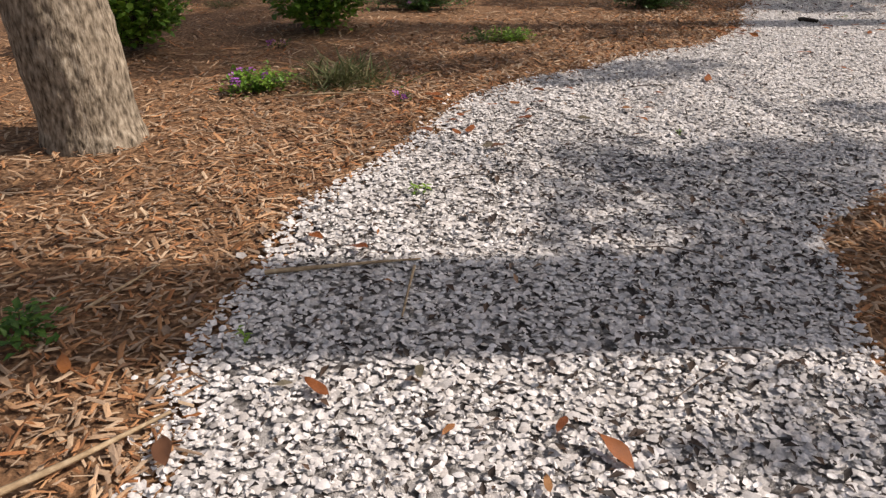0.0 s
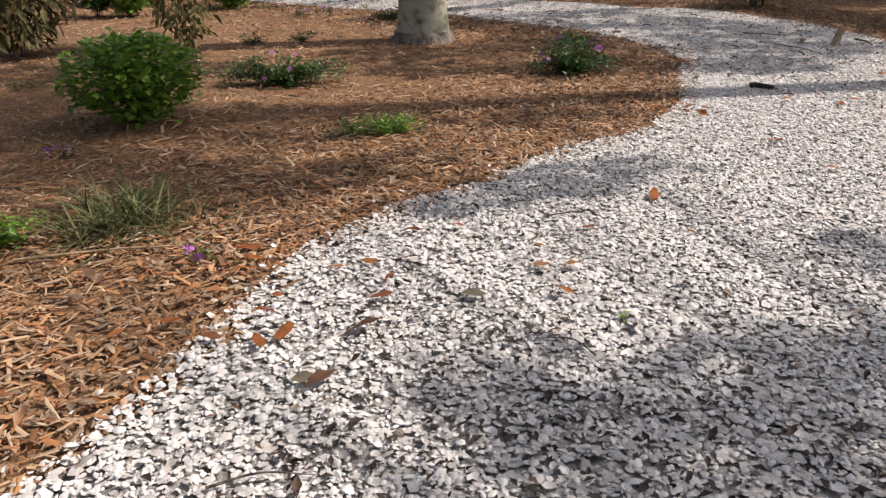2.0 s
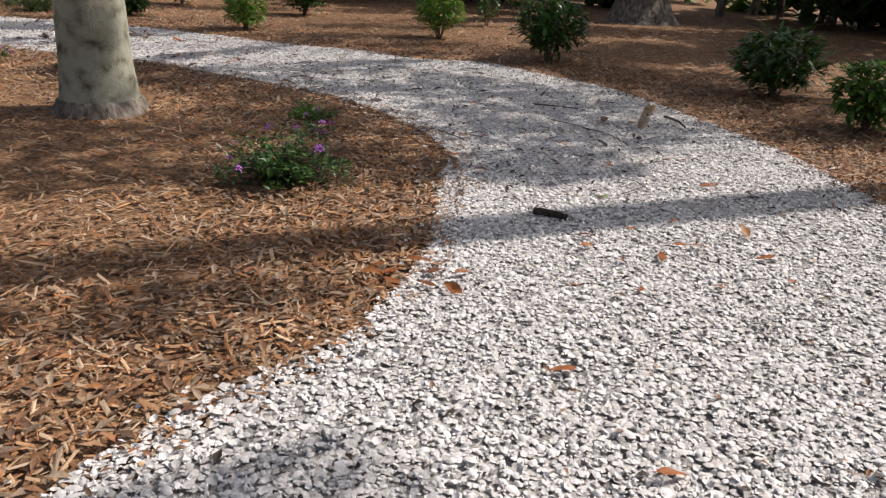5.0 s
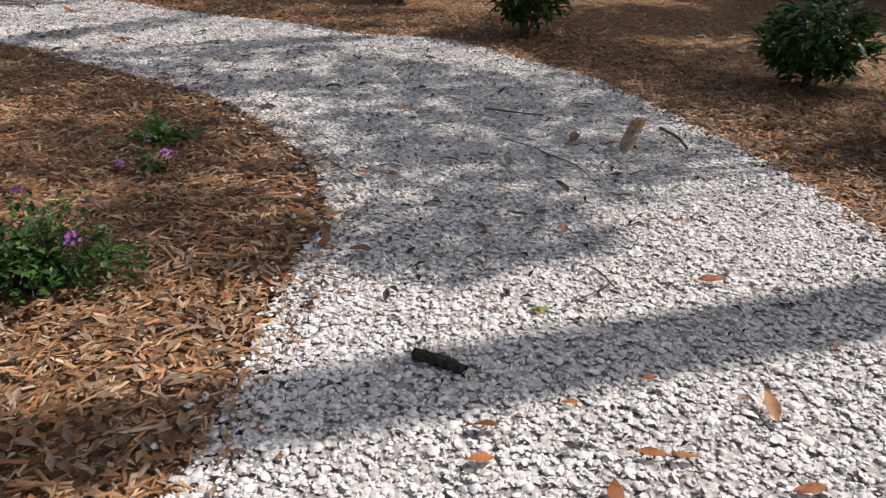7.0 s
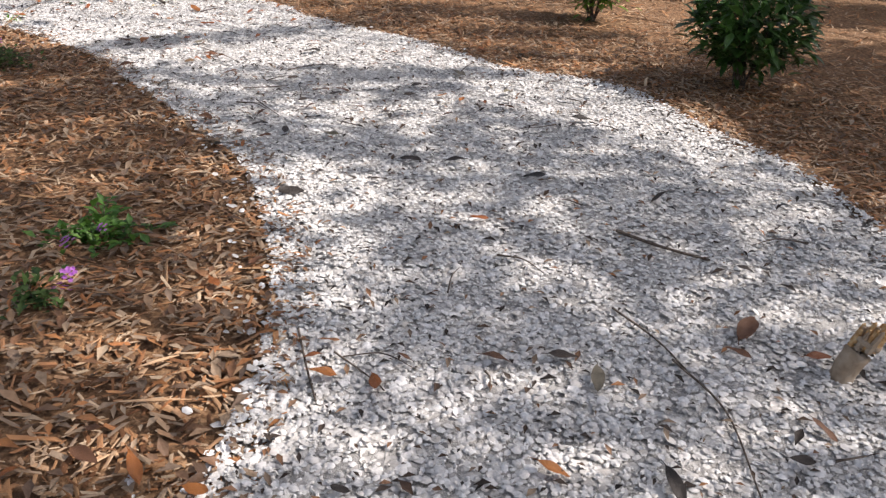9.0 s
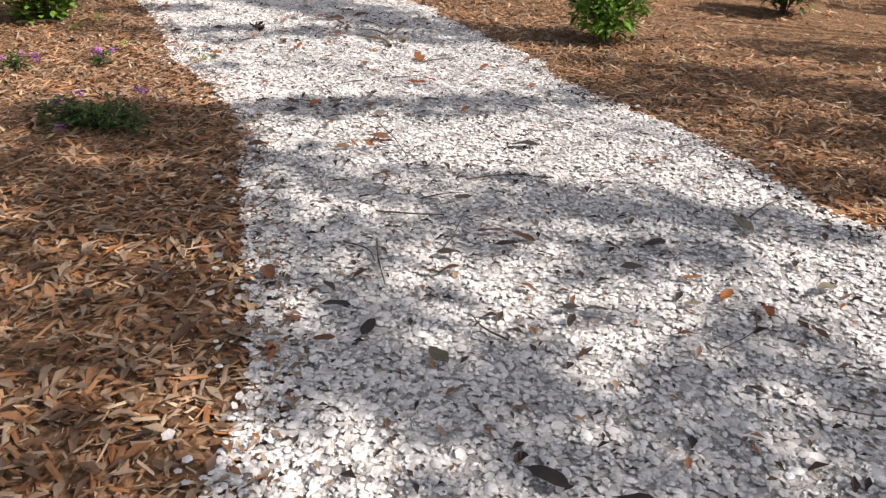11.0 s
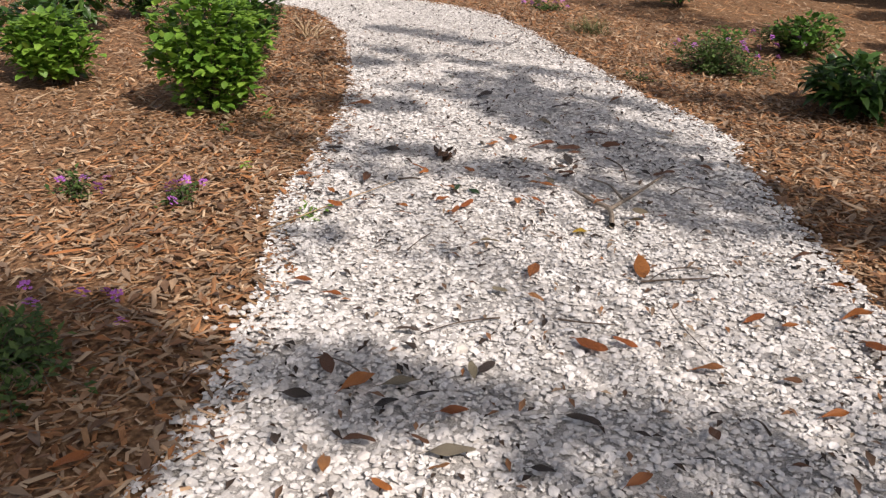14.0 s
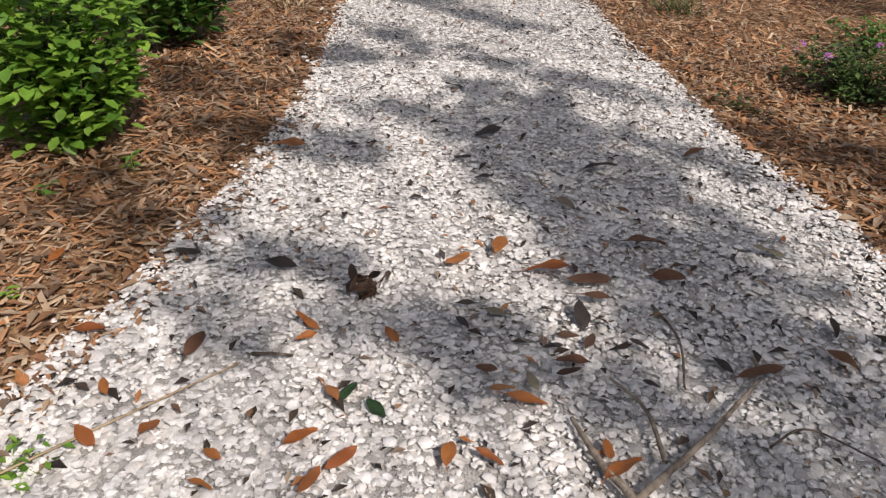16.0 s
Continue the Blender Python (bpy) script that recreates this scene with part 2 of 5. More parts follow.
# ---- mesh helpers ----
def mesh_of(name, v, f, smooth=False):
    """A mesh from an array of vertices and an array of faces that all have as many corners."""
    v, f = np.asarray(v, np.float32).reshape(-1, 3), np.asarray(f, np.int32)
    me = bpy.data.meshes.new(name)
    k = f.shape[1]
    me.vertices.add(len(v))
    me.vertices.foreach_set("co", v.ravel())
    me.loops.add(f.size)
    me.loops.foreach_set("vertex_index", f.ravel())
    me.polygons.add(len(f))
    me.polygons.foreach_set("loop_start", np.arange(0, f.size, k, dtype=np.int32))
    me.polygons.foreach_set("use_smooth", np.full(len(f), smooth))
    me.update(calc_edges=True)
    return me


def part(name, me, mat, parent=None, label="", m=None):
    """Links a mesh as one object, under its thing where it has one."""
    if not me.materials:
        me.materials.append(mat)
    ob = new(name, me)
    if parent:
        ob.parent = parent
    if m is not None:
        ob.matrix_local = m
    return tagged(ob, label)


def thing(name, x, y, z=0.0, label="", category="", group="", turn=0.0):
    ob = new(name)
    ob.empty_display_size = 0.1
    ob.matrix_world = pose(x, y, z, 0, 0, turn)
    return tagged(ob, label, category, group)


def turns(yaw, tilt, spin):
    """Rotation matrices: spin about z, tilt about x, yaw about z."""
    a, b, c = np.cos(yaw), np.sin(yaw), np.cos(tilt)
    d, e, f = np.sin(tilt), np.cos(spin), np.sin(spin)
    o, i = np.zeros_like(a), np.ones_like(a)
    m = lambda *r: np.stack(r, -1).reshape(-1, 3, 3)
    return m(a, -b, o, b, a, o, o, o, i) @ m(i, o, o, o, c, -d, o, d, c) @ m(e, -f, o, f, e, o, o, o, i)


def scatter(tv, tf, rot, size, loc):
    """Copies of a template, joined: its vertices and faces, and rotations, sizes (n or n x 3) and places."""
    tv, tf, loc = np.asarray(tv, float), np.asarray(tf), np.asarray(loc, float)
    size = np.asarray(size, float)
    size = size[:, None] * np.ones(3) if size.ndim == 1 else size
    v = np.einsum("nij,nkj->nki", rot, tv[None] * size[:, None, :]) + loc[:, None, :]
    f = tf[None] + (np.arange(len(loc)) * len(tv))[:, None, None]
    return v.reshape(-1, 3), f.reshape(-1, tf.shape[1])


def join(*pieces):
    vs, fs, n = [], [], 0
    for v, f in pieces:
        vs.append(v), fs.append(np.asarray(f) + n)
        n += len(v)
    return np.concatenate(vs), np.concatenate(fs)


def smooth_line(points, steps):
    """A Catmull-Rom line through points, evenly resampled."""
    p = np.asarray(points, float)
    p = np.concatenate([[2 * p[0] - p[1]], p, [2 * p[-1] - p[-2]]])
    u = np.linspace(0, 1, 12, endpoint=False)[:, None]
    out = []
    for a, b, c, d in zip(p, p[1:], p[2:], p[3:]):
        out.append(0.5 * (2 * b + (c - a) * u + (2 * a - 5 * b + 4 * c - d) * u**2 + (3 * b - a - 3 * c + d) * u**3))
    q = np.concatenate(out + [p[-2:-1]])
    s = np.r_[0, np.cumsum(np.linalg.norm(np.diff(q, axis=0), axis=1))]
    at = np.linspace(0, s[-1], steps)
    return np.stack([np.interp(at, s, q[:, i]) for i in range(q.shape[1])], 1)


def tube(line, radii, sides=8, rough=0.0, seed=0):
    """A round limb along a line, of the given radii."""
    p = np.asarray(line, float)
    r = np.broadcast_to(np.asarray(radii, float), (len(p),))
    d = np.gradient(p, axis=0)
    d /= np.linalg.norm(d, axis=1)[:, None] + 1e-9
    ref = np.where(np.abs(d[:, 2:3]) > 0.9, [[1.0, 0, 0]], [[0, 0, 1.0]])
    a = np.cross(d, ref)
    a /= np.linalg.norm(a, axis=1)[:, None] + 1e-9
    b = np.cross(d, a)
    g = np.random.default_rng(seed)
    ang = np.arange(sides) * 2 * np.pi / sides
    k = r[:, None] * (1 + rough * g.standard_normal((len(p), sides)))
    v = p[:, None] + (a[:, None] * np.cos(ang)[None, :, None] + b[:, None] * np.sin(ang)[None, :, None]) * k[..., None]
    v = v.reshape(-1, 3)
    i, j = np.meshgrid(np.arange(len(p) - 1), np.arange(sides), indexing="ij")
    j2 = (j + 1) % sides
    f = np.stack([i * sides + j, i * sides + j2, (i + 1) * sides + j2, (i + 1) * sides + j], -1).reshape(-1, 4)
    return v, f


# templates: an ovate leaf with a folded midrib, a long leaf, a chip, a shell
def leaf_shape(w, fold=0.12, droop=0.1, steps=4):
    """A pointed leaf along +y, one long, folded along its midrib and drooping to its tip, in so many steps."""
    s = {4: [(0.0, 0.06), (0.22, 0.8), (0.5, 1.0), (0.78, 0.62), (1.0, 0.03)], 3: [(0.0, 0.08), (0.32, 1.0), (0.68, 0.8), (1.0, 0.03)], 2: [(0.0, 0.1), (0.45, 1.0), (1.0, 0.05)]}[steps]
    v = []
    for y, k in s:
        z = -droop * y * y
        v += [(-w * k, y, z + fold * w * k * 2), (0, y, z), (w * k, y, z + fold * w * k * 2)]
    f = [(3 * i + j, 3 * i + j + 1, 3 * i + j + 4, 3 * i + j + 3) for i in range(steps) for j in range(2)]
    return np.array(v), np.array(f)


OVATE, LANCE = leaf_shape(0.38, steps=3), leaf_shape(0.19, 0.2, 0.25, 3)
SMALL, PLAIN = leaf_shape(0.3, 0.25, 0.05, 2), leaf_shape(0.4, 0.12, 0.05, 2)
CHIP_V = np.array([(-0.07, -0.5, 0), (0.1, -0.38, 0.015), (0.06, 0.5, 0.01), (-0.1, 0.34, 0), (0.01, 0.02, 0.05), (0, 0, -0.03)])
CHIP_TOP = np.array([(i, (i + 1) % 4, 4) for i in range(4)])
CHIP_F = np.concatenate([CHIP_TOP, [((i + 1) % 4, i, 5) for i in range(4)]])


def shell_shape(h, n=6):
    """A cupped bivalve, one wide: a domed fan with a narrow hinge and a fluted rim."""
    v = [(0, -0.06, h)]
    for r, z in ((0.56, 0.78), (1.0, 0.0)):
        for i in range(n):
            a = 2 * math.pi * i / n
            k = 1 - 0.22 * max(0, -math.sin(a)) ** 2 + (0.05 if i % 2 else -0.02) * (r == 1.0)
            v.append((0.5 * r * k * math.cos(a), 0.45 * r * k * math.sin(a), h * z))
    f = [(0, 1 + i, 1 + (i + 1) % n) for i in range(n)]
    for i in range(n):
        j = (i + 1) % n
        f += [(1 + i, 1 + n + i, 1 + n + j), (1 + i, 1 + n + j, 1 + j)]
    return np.array(v), np.array(f)


SHELL_V, SHELL_F = shell_shape(0.17)

# ---- the plan: the two edges of the shell path ----
EDGE_IN = [(-0.6, -6.0), (-0.55, -2.0), (-0.5, 1.3), (-0.58, 1.75), (-0.51, 2.15), (-0.46, 2.54), (-0.42, 3.1), (-0.2, 3.55), (-0.02, 4.0), (0.12, 4.4), (0.3, 4.9), (0.5, 5.2),
           (0.85, 5.6), (1.25, 5.83), (1.75, 6.38), (2.13, 6.66), (2.45, 6.88), (2.73, 7.23), (2.98, 7.65), (3.1, 7.95), (3.25, 8.4), (3.45, 8.95), (3.6, 9.35), (3.62, 9.95), (3.47, 10.62),
           (3.13, 11.5), (2.7, 12.05), (2.3, 12.5), (1.9, 12.95), (1.58, 13.35), (1.07, 13.77), (0.5, 14.12), (0.08, 14.36), (-0.31, 14.71), (-0.95, 15.25), (-1.7, 15.77),
           (-2.5, 16.22), (-3.5, 16.75), (-4.3, 17.08), (-5.4, 17.35), (-6.2, 17.15), (-7.2, 16.4), (-9.0, 14.5), (-12.0, 11.0)]
EDGE_OUT = [(1.9, -6.0), (1.75, -2.0), (1.62, 1.4), (1.62, 2.1), (1.73, 2.4), (1.8, 2.87), (2.1, 3.2), (2.45, 3.58), (3.1, 4.4), (3.95, 5.45), (4.85, 6.4), (5.5, 7.1), (5.88, 7.85), (6.0, 8.35),
            (6.13, 9.1), (6.16, 9.9), (6.12, 10.6), (6.06, 11.35), (5.95, 12.0), (5.63, 12.48), (5.5, 12.83), (5.18, 13.42), (4.52, 13.68), (4.03, 14.12), (3.56, 14.6), (3.0, 14.95), (2.52, 15.33), (2.41, 15.6),
            (1.97, 15.95), (1.4, 16.4), (0.95, 16.77), (0.66, 17.09), (-0.13, 17.39), (-0.65, 17.6), (-1.35, 17.93), (-2.35, 18.36), (-3.2, 18.78), (-4.1, 19.05), (-5.2, 19.05), (-6.6, 18.6), (-8.6, 17.4), (-11.0, 15.0), (-14.0, 11.5)]
N_ROWS = 360
inner, outer = smooth_line(EDGE_IN, N_ROWS), smooth_line(EDGE_OUT, N_ROWS)
# pair the edges: for each inner point the outer point that lies most nearly across
near = np.argmin(np.linalg.norm(inner[:, None] - outer[None], axis=2), axis=1)
near = np.maximum.accumulate(near)
kernel = np.ones(31) / 31
near = np.convolve(np.pad(near.astype(float), 15, mode="edge"), kernel, "valid")
outer = np.stack([np.interp(near, np.arange(N_ROWS), outer[:, i]) for i in range(2)], 1)
RING = np.concatenate([inner, outer[::-1]])


def in_path(p):
    """Which of the points lie on the shell path."""
    p = np.asarray(p, float)
    hit = np.zeros(len(p), bool)
    a, b = RING, np.roll(RING, -1, axis=0)
    for k in range(0, len(p), 4000):
        q = p[k : k + 4000]
        cross = (a[None, :, 1] > q[:, 1:2]) != (b[None, :, 1] > q[:, 1:2])
        xs = a[:, 0] + (q[:, 1:2] - a[:, 1]) * ((b - a)[:, 0] / np.where(np.abs((b - a)[:, 1]) < 1e-9, 1e-9, (b - a)[:, 1]))
        hit[k : k + 4000] = (cross & (q[:, 0:1] < xs)).sum(1) % 2 == 1
    return hit


def off_path(p):
    """Distance of points from the edges of the path."""
    p, out = np.asarray(p, float), []
    for k in range(0, len(p), 4000):
        out.append(np.sqrt(((p[k : k + 4000, None] - RING[None, ::2]) ** 2).sum(2)).min(1))
    return np.concatenate(out)


def path_spots(n, lo=0.0, hi=1.0, first=0, last=N_ROWS - 1):
    """Random places on the path, even by area, between two rows of the plan."""
    a, b = inner[first:last], outer[first:last]
    w = np.linalg.norm(b - a, axis=1) * np.linalg.norm(np.gradient((a + b) / 2, axis=0), axis=1)
    row = rng.choice(len(a), n, p=w / w.sum()) + rng.random(n) - 0.5
    u = rng.uniform(lo, hi, n)
    pick = lambda e: np.stack([np.interp(row, np.arange(len(a)), e[:, i]) for i in range(2)], 1)
    return pick(a) * (1 - u[:, None]) + pick(b) * u[:, None]


ROW = lambda y: int(np.argmin(np.abs(inner[:200, 1] - y)))  # the row of the plan at which the inner edge passes y

# ---- ground and path ----
xs = np.r_[-2500, -400, -80, -30, np.linspace(-14, 16, 121), 35, 80, 400, 2500]
ys = np.r_[-2500, -400, -80, -20, np.linspace(-4, 24, 113), 40, 80, 400, 2500]
gx, gy = np.meshgrid(xs, ys, indexing="ij")
gz = np.array([[0.012 * noise.noise(Vector((x * 1.3, y * 1.3, 0.0))) if -15 < x < 17 and -5 < y < 25 else 0.0 for y in ys] for x in xs]) - 0.006
i, j = np.meshgrid(np.arange(len(xs) - 1), np.arange(len(ys) - 1), indexing="ij")
w = len(ys)
ground = part("ground", mesh_of("ground", np.stack([gx, gy, gz], -1), np.stack([i * w + j, (i + 1) * w + j, (i + 1) * w + j + 1, i * w + j + 1], -1).reshape(-1, 4), True), SOIL)
tagged(ground, "brown wood-chip mulch spread over the garden ground", "ground", kind="structure")

M = 24
u = np.linspace(-0.02, 1.02, M)
grid = inner[:, None] * (1 - u[None, :, None]) + outer[:, None] * u[None, :, None]
rise = np.minimum(1, np.minimum(u + 0.02, 1.02 - u) / 0.09)
bed_z = np.array([[0.022 * rise[k] - 0.018 + 0.008 * rise[k] * noise.noise(Vector((*(q * 5), 3.0))) + 0.012 * rise[k] * noise.noise(Vector((*(q * 1.1), 7.0))) for k, q in enumerate(r)] for r in grid])
i, j = np.meshgrid(np.arange(N_ROWS - 1), np.arange(M - 1), indexing="ij")
path = part("shell_path", mesh_of("shell_path", np.concatenate([grid, bed_z[..., None] + 0.003 + 0.006 * (rise[None, :, None] * np.clip((grid[..., 1:] - 6) / 3, 0, 1))], -1), np.stack([i * M + j, i * M + j + 1, (i + 1) * M + j + 1, (i + 1) * M + j], -1).reshape(-1, 4), True), BED)
tagged(path, "winding garden path of loose white sea shells", "path", kind="structure")


def bed_height(p):
    p = np.asarray(p)
    return np.array([0.012 * noise.noise(Vector((x * 1.1, y * 1.1, 7.0))) for x, y in p]) + 0.012


# ---- trees ----
def bough(g, centre, rx, ry, rz, turn, density, leaf):
    """Leaves strewn through a flat ellipsoid; density: how much of the light it stops."""
    n = int(max(6, -math.log(1 - density) * math.pi * rx * ry / (0.33 * leaf * leaf)))
    q = g.standard_normal((n, 3))
    q *= (g.random((n, 1)) ** 0.38) / np.linalg.norm(q, axis=1)[:, None]
    q *= (rx, ry, rz)
    c, s = math.cos(turn), math.sin(turn)
    q = np.stack([q[:, 0] * c - q[:, 1] * s, q[:, 0] * s + q[:, 1] * c, q[:, 2]], 1) + centre
    rot = turns(g.uniform(0, 6.28, n), g.normal(0.6, 0.5, n), g.uniform(-0.4, 0.4, n))
    return scatter(*PLAIN, rot, leaf * g.uniform(0.7, 1.3, n), q)


def canopy_tree(name, x, y, height, radius, boughs, label, seed, bark=OAK_BARK, leaf=0.16, flare=1.6):
    """A trunk with a limb to each bough of its crown. Boughs: the spot that each one shades, its half length and width, its turn and density."""
    g = np.random.default_rng(seed)
    tree = thing(name, x, y, 0, label, "tree")
    zs = np.r_[-0.05, 0.05, 0.2, 0.45, 0.9, np.linspace(1.5, height * 0.62, 8)]
    line = np.stack([0.10 * np.sin(zs * 0.7 + seed) * zs / height * 2, 0.10 * np.cos(zs * 0.5 + seed) * zs / height * 2, zs], 1)
    r = radius * (1 + (flare - 1) * np.exp(-zs / 0.22)) * (1 - 0.35 * zs / height)
    part("trunk", mesh_of("trunk", *tube(line, r, 28, 0.035, seed), True), bark, tree)
    top, leaves = line[-1], []
    for cx, cy, rx, ry, turn, density in boughs:
        h = height + g.uniform(-0.6, 0.6)
        c = np.array([cx + h * SUN_DIR.x / SUN_DIR.z - x, cy + h * SUN_DIR.y / SUN_DIR.z - y, h])
        leaves.append(bough(g, c, rx, ry, 0.13, radians(turn), density, leaf))
        mid = (line[-3] + c) / 2 + (0, 0, 0.12 * np.linalg.norm(c - top))
        bend = smooth_line([line[-3], mid, c - (0, 0, 0.1)], 9)
        part("limb", mesh_of("limb", *tube(bend, np.linspace(0.03, 0.008, 9), 6, 0.05, seed), True), bark, tree)
    part("crown", mesh_of("crown", *join(*leaves)), CANOPY, tree)
    return tree


# Unseen boughs overhead, laid out so their shadows make these patches of shade.
SHADE_NEAR = [(1.65, 3.1, 1.05, 0.85, 0, 0.66), (2.2, 3.9, 0.7, 0.4, 10, 0.62), (1.15, 3.85, 0.45, 0.3, -10, 0.7), (1.4, 5.7, 0.8, 0.3, 15, 0.62), (2.0, 6.0, 0.5, 0.25, 10, 0.5), (2.9, 4.75, 0.4, 0.3, 0, 0.65), (1.2, 2.3, 0.7, 0.3, 0, 0.8), (1.35, 1.55, 0.5, 0.25, 0, 0.6),
              (-1.5, 6.2, 1.6, 0.7, 0, 0.7), (-0.2, 6.0, 0.6, 0.5, 0, 0.7), (0.6, 6.2, 0.6, 0.35, 20, 0.7), (-2.8, 7.6, 1.5, 0.9, 0, 0.7), (-0.6, 7.7, 1.0, 0.4, 0, 0.55), (1.8, 7.3, 0.7, 0.25, 10, 0.7), (0.7, 7.6, 1.3, 0.3, 5, 0.55)]
SHADE_MID = [(4.0, 9.02, 0.9, 0.45, -5, 0.74), (4.8, 9.5, 0.9, 0.35, 5, 0.42), (5.35, 9.95, 0.9, 0.5, 5, 0.52), (4.2, 10.2, 1.0, 0.6, 0, 0.58), (4.9, 10.95, 1.5, 0.7, 0, 0.6), (4.6, 11.75, 1.5, 0.5, 0, 0.56), (7.3, 11.6, 1.3, 1.6, 0, 0.76), (7.2, 9.6, 0.8, 0.6, 0, 0.6), (2.6, 10.7, 0.9, 1.0, 0, 0.64),
             (2.4, 11.8, 0.8, 0.5, 0, 0.42), (1.0, 10.2, 1.1, 0.8, 0, 0.7), (1.2, 9.2, 1.0, 0.35, 0, 0.65), (2.5, 9.3, 0.8, 0.4, 0, 0.3), (-2.0, 9.6, 1.5, 0.7, 0, 0.6), (6.6, 14.0, 1.0, 0.8, 0, 0.8), (3.7, 13.4, 1.1, 0.2, 10, 0.7), (8.5, 14.5, 1.8, 1.2, 0, 0.88)]
SHADE_FAR = [(2.2, 14.25, 1.05, 0.18, 36, 0.8), (1.6, 13.7, 0.5, 0.22, 40, 0.75), (2.05, 13.0, 0.35, 0.28, 0, 0.7), (3.2, 12.75, 0.8, 0.2, 12, 0.5), (4.7, 12.25, 0.6, 0.25, 0, 0.65), (3.4, 11.9, 0.9, 0.4, 0, 0.65), (0.4, 15.5, 0.9, 0.17, 28, 0.82), (0.2, 16.5, 0.9, 0.42, -12, 0.8),
             (1.3, 16.3, 0.8, 0.38, -10, 0.75), (-0.3, 15.2, 0.42, 0.12, 40, 0.75), (0.75, 14.4, 0.42, 0.12, 40, 0.5), (-0.9, 16.75, 0.9, 0.36, -5, 0.8), (-2.3, 17.0, 0.9, 0.16, 20, 0.75), (-3.2, 17.6, 1.0, 0.2, 15, 0.75), (1.5, 12.45, 1.0, 0.5, 0, 0.6), (2.7, 13.0, 0.55, 0.2, 10, 0.6)]
SHADE_EDGE = [(0.9, 13.05, 0.7, 0.35, 0, 0.85), (-1.0, 14.75, 0.6, 0.2, 20, 0.6), (-2.3, 15.45, 0.6, 0.2, 20, 0.6), (2.1, 16.6, 0.8, 0.35, 20, 0.75), (3.6, 16.0, 1.0, 0.25, 10, 0.75), (-4.4, 15.6, 1.2, 0.5, 0, 0.7), (0.3, 18.0, 1.2, 0.25, 15, 0.7),
              (-1.4, 17.4, 0.6, 0.14, 20, 0.65), (4.6, 17.3, 1.2, 0.5, 0, 0.6), (2.0, 20.0, 2.0, 0.5, 0, 0.7), (-3.0, 21.0, 2.0, 0.6, 0, 0.6), (-2.6, 16.3, 0.7, 0.2, 30, 0.65), (6.0, 20.0, 2.0, 0.7, 0, 0.7), (11.5, 19.0, 2.0, 1.5, 0, 0.85), (11.0, 16.0, 1.8, 1.5, 0, 0.85), (4.9, 15.1, 0.9, 0.3, 10, 0.75), (3.0, 9.1, 0.7, 0.35, 0, 0.55)]
SHADE_LATE = [(3.0, 9.55, 0.45, 0.32, 0, 0.6), (1.5, 13.1, 0.4, 0.3, 0, 0.85), (4.3, 12.5, 0.5, 0.3, 0, 0.5), (-0.6, 16.35, 0.7, 0.2, -8, 0.78), (0.3, 16.15, 0.6, 0.2, -25, 0.75), (1.9, 12.4, 0.6, 0.35, 0, 0.75), (3.6, 13.0, 0.7, 0.25, 10, 0.55), (3.3, 15.15, 0.6, 0.25, 20, 0.75), (4.5, 14.15, 0.5, 0.25, 20, 0.75), (3.9, 15.75, 0.8, 0.2, 15, 0.6), (6.6, 12.3, 0.8, 0.7, 0, 0.7), (1.1, 13.3, 0.45, 0.3, 0, 0.85), (6.1, 13.4, 0.8, 0.5, 0, 0.7), (8.6, 17.0, 1.6, 1.0, 0, 0.85), (1.3, 15.85, 0.45, 0.18, 0, 0.65), (-1.35, 15.55, 0.6, 0.2, 35, 0.8), (-1.3, 16.25, 0.5, 0.14, 30, 0.7), (0.0, 14.9, 0.35, 0.12, 35, 0.6), (-0.2, 17.2, 0.6, 0.12, 10, 0.7), (4.2, 8.85, 0.6, 0.2, 0, 0.55), (2.7, 12.4, 0.5, 0.28, 0, 0.6), (6.6, 12.9, 0.8, 0.6, 0, 0.8)]
# All but the third oak are added out of view to carry this shade.
canopy_tree("oak_tree", 9.2, 0.6, 8.0, 0.36, SHADE_NEAR, "unseen added oak with rough grey bark, shading the path start", 3)
canopy_tree("oak_tree", 12.6, 9.8, 7.2, 0.3, SHADE_MID, "unseen added oak with rough grey bark, shading the path middle", 4)
canopy_tree("oak_tree", 10.3, 18.7, 7.2, 0.48, SHADE_FAR, "thick old oak with flared ridged grey base", 5)
canopy_tree("oak_tree", 13.5, 14.0, 7.6, 0.28, SHADE_EDGE + SHADE_LATE, "unseen added oak with rough grey bark, shading the far path and edges", 6)


def frond_mesh(seed):
    """One palm frond along +x: an arched rib with leaflets on both sides."""
    g = np.random.default_rng(seed)
    s = np.linspace(0, 1, 15)
    rib = np.stack([s * 1.7, 0 * s, 0.5 * s - 1.15 * s**2], 1)
    n = 44
    u = np.repeat(np.linspace(0.18, 1, n // 2), 2)
    at = np.stack([np.interp(u, s, rib[:, k]) for k in range(3)], 1)
    side = np.tile([1.0, -1.0], n // 2)
    rot = turns(-side * (1.0 - 0.5 * u) - np.pi / 2, np.full(n, -0.35) + g.normal(0, 0.15, n), np.zeros(n))
    return join(tube(rib, np.linspace(0.025, 0.006, 15), 5), scatter(*leaf_shape(0.04, 0.3, 0.3), rot, 0.65 * (1 - 0.5 * np.abs(u - 0.5)), at))


FROND = mesh_of("frond", *frond_mesh(1))


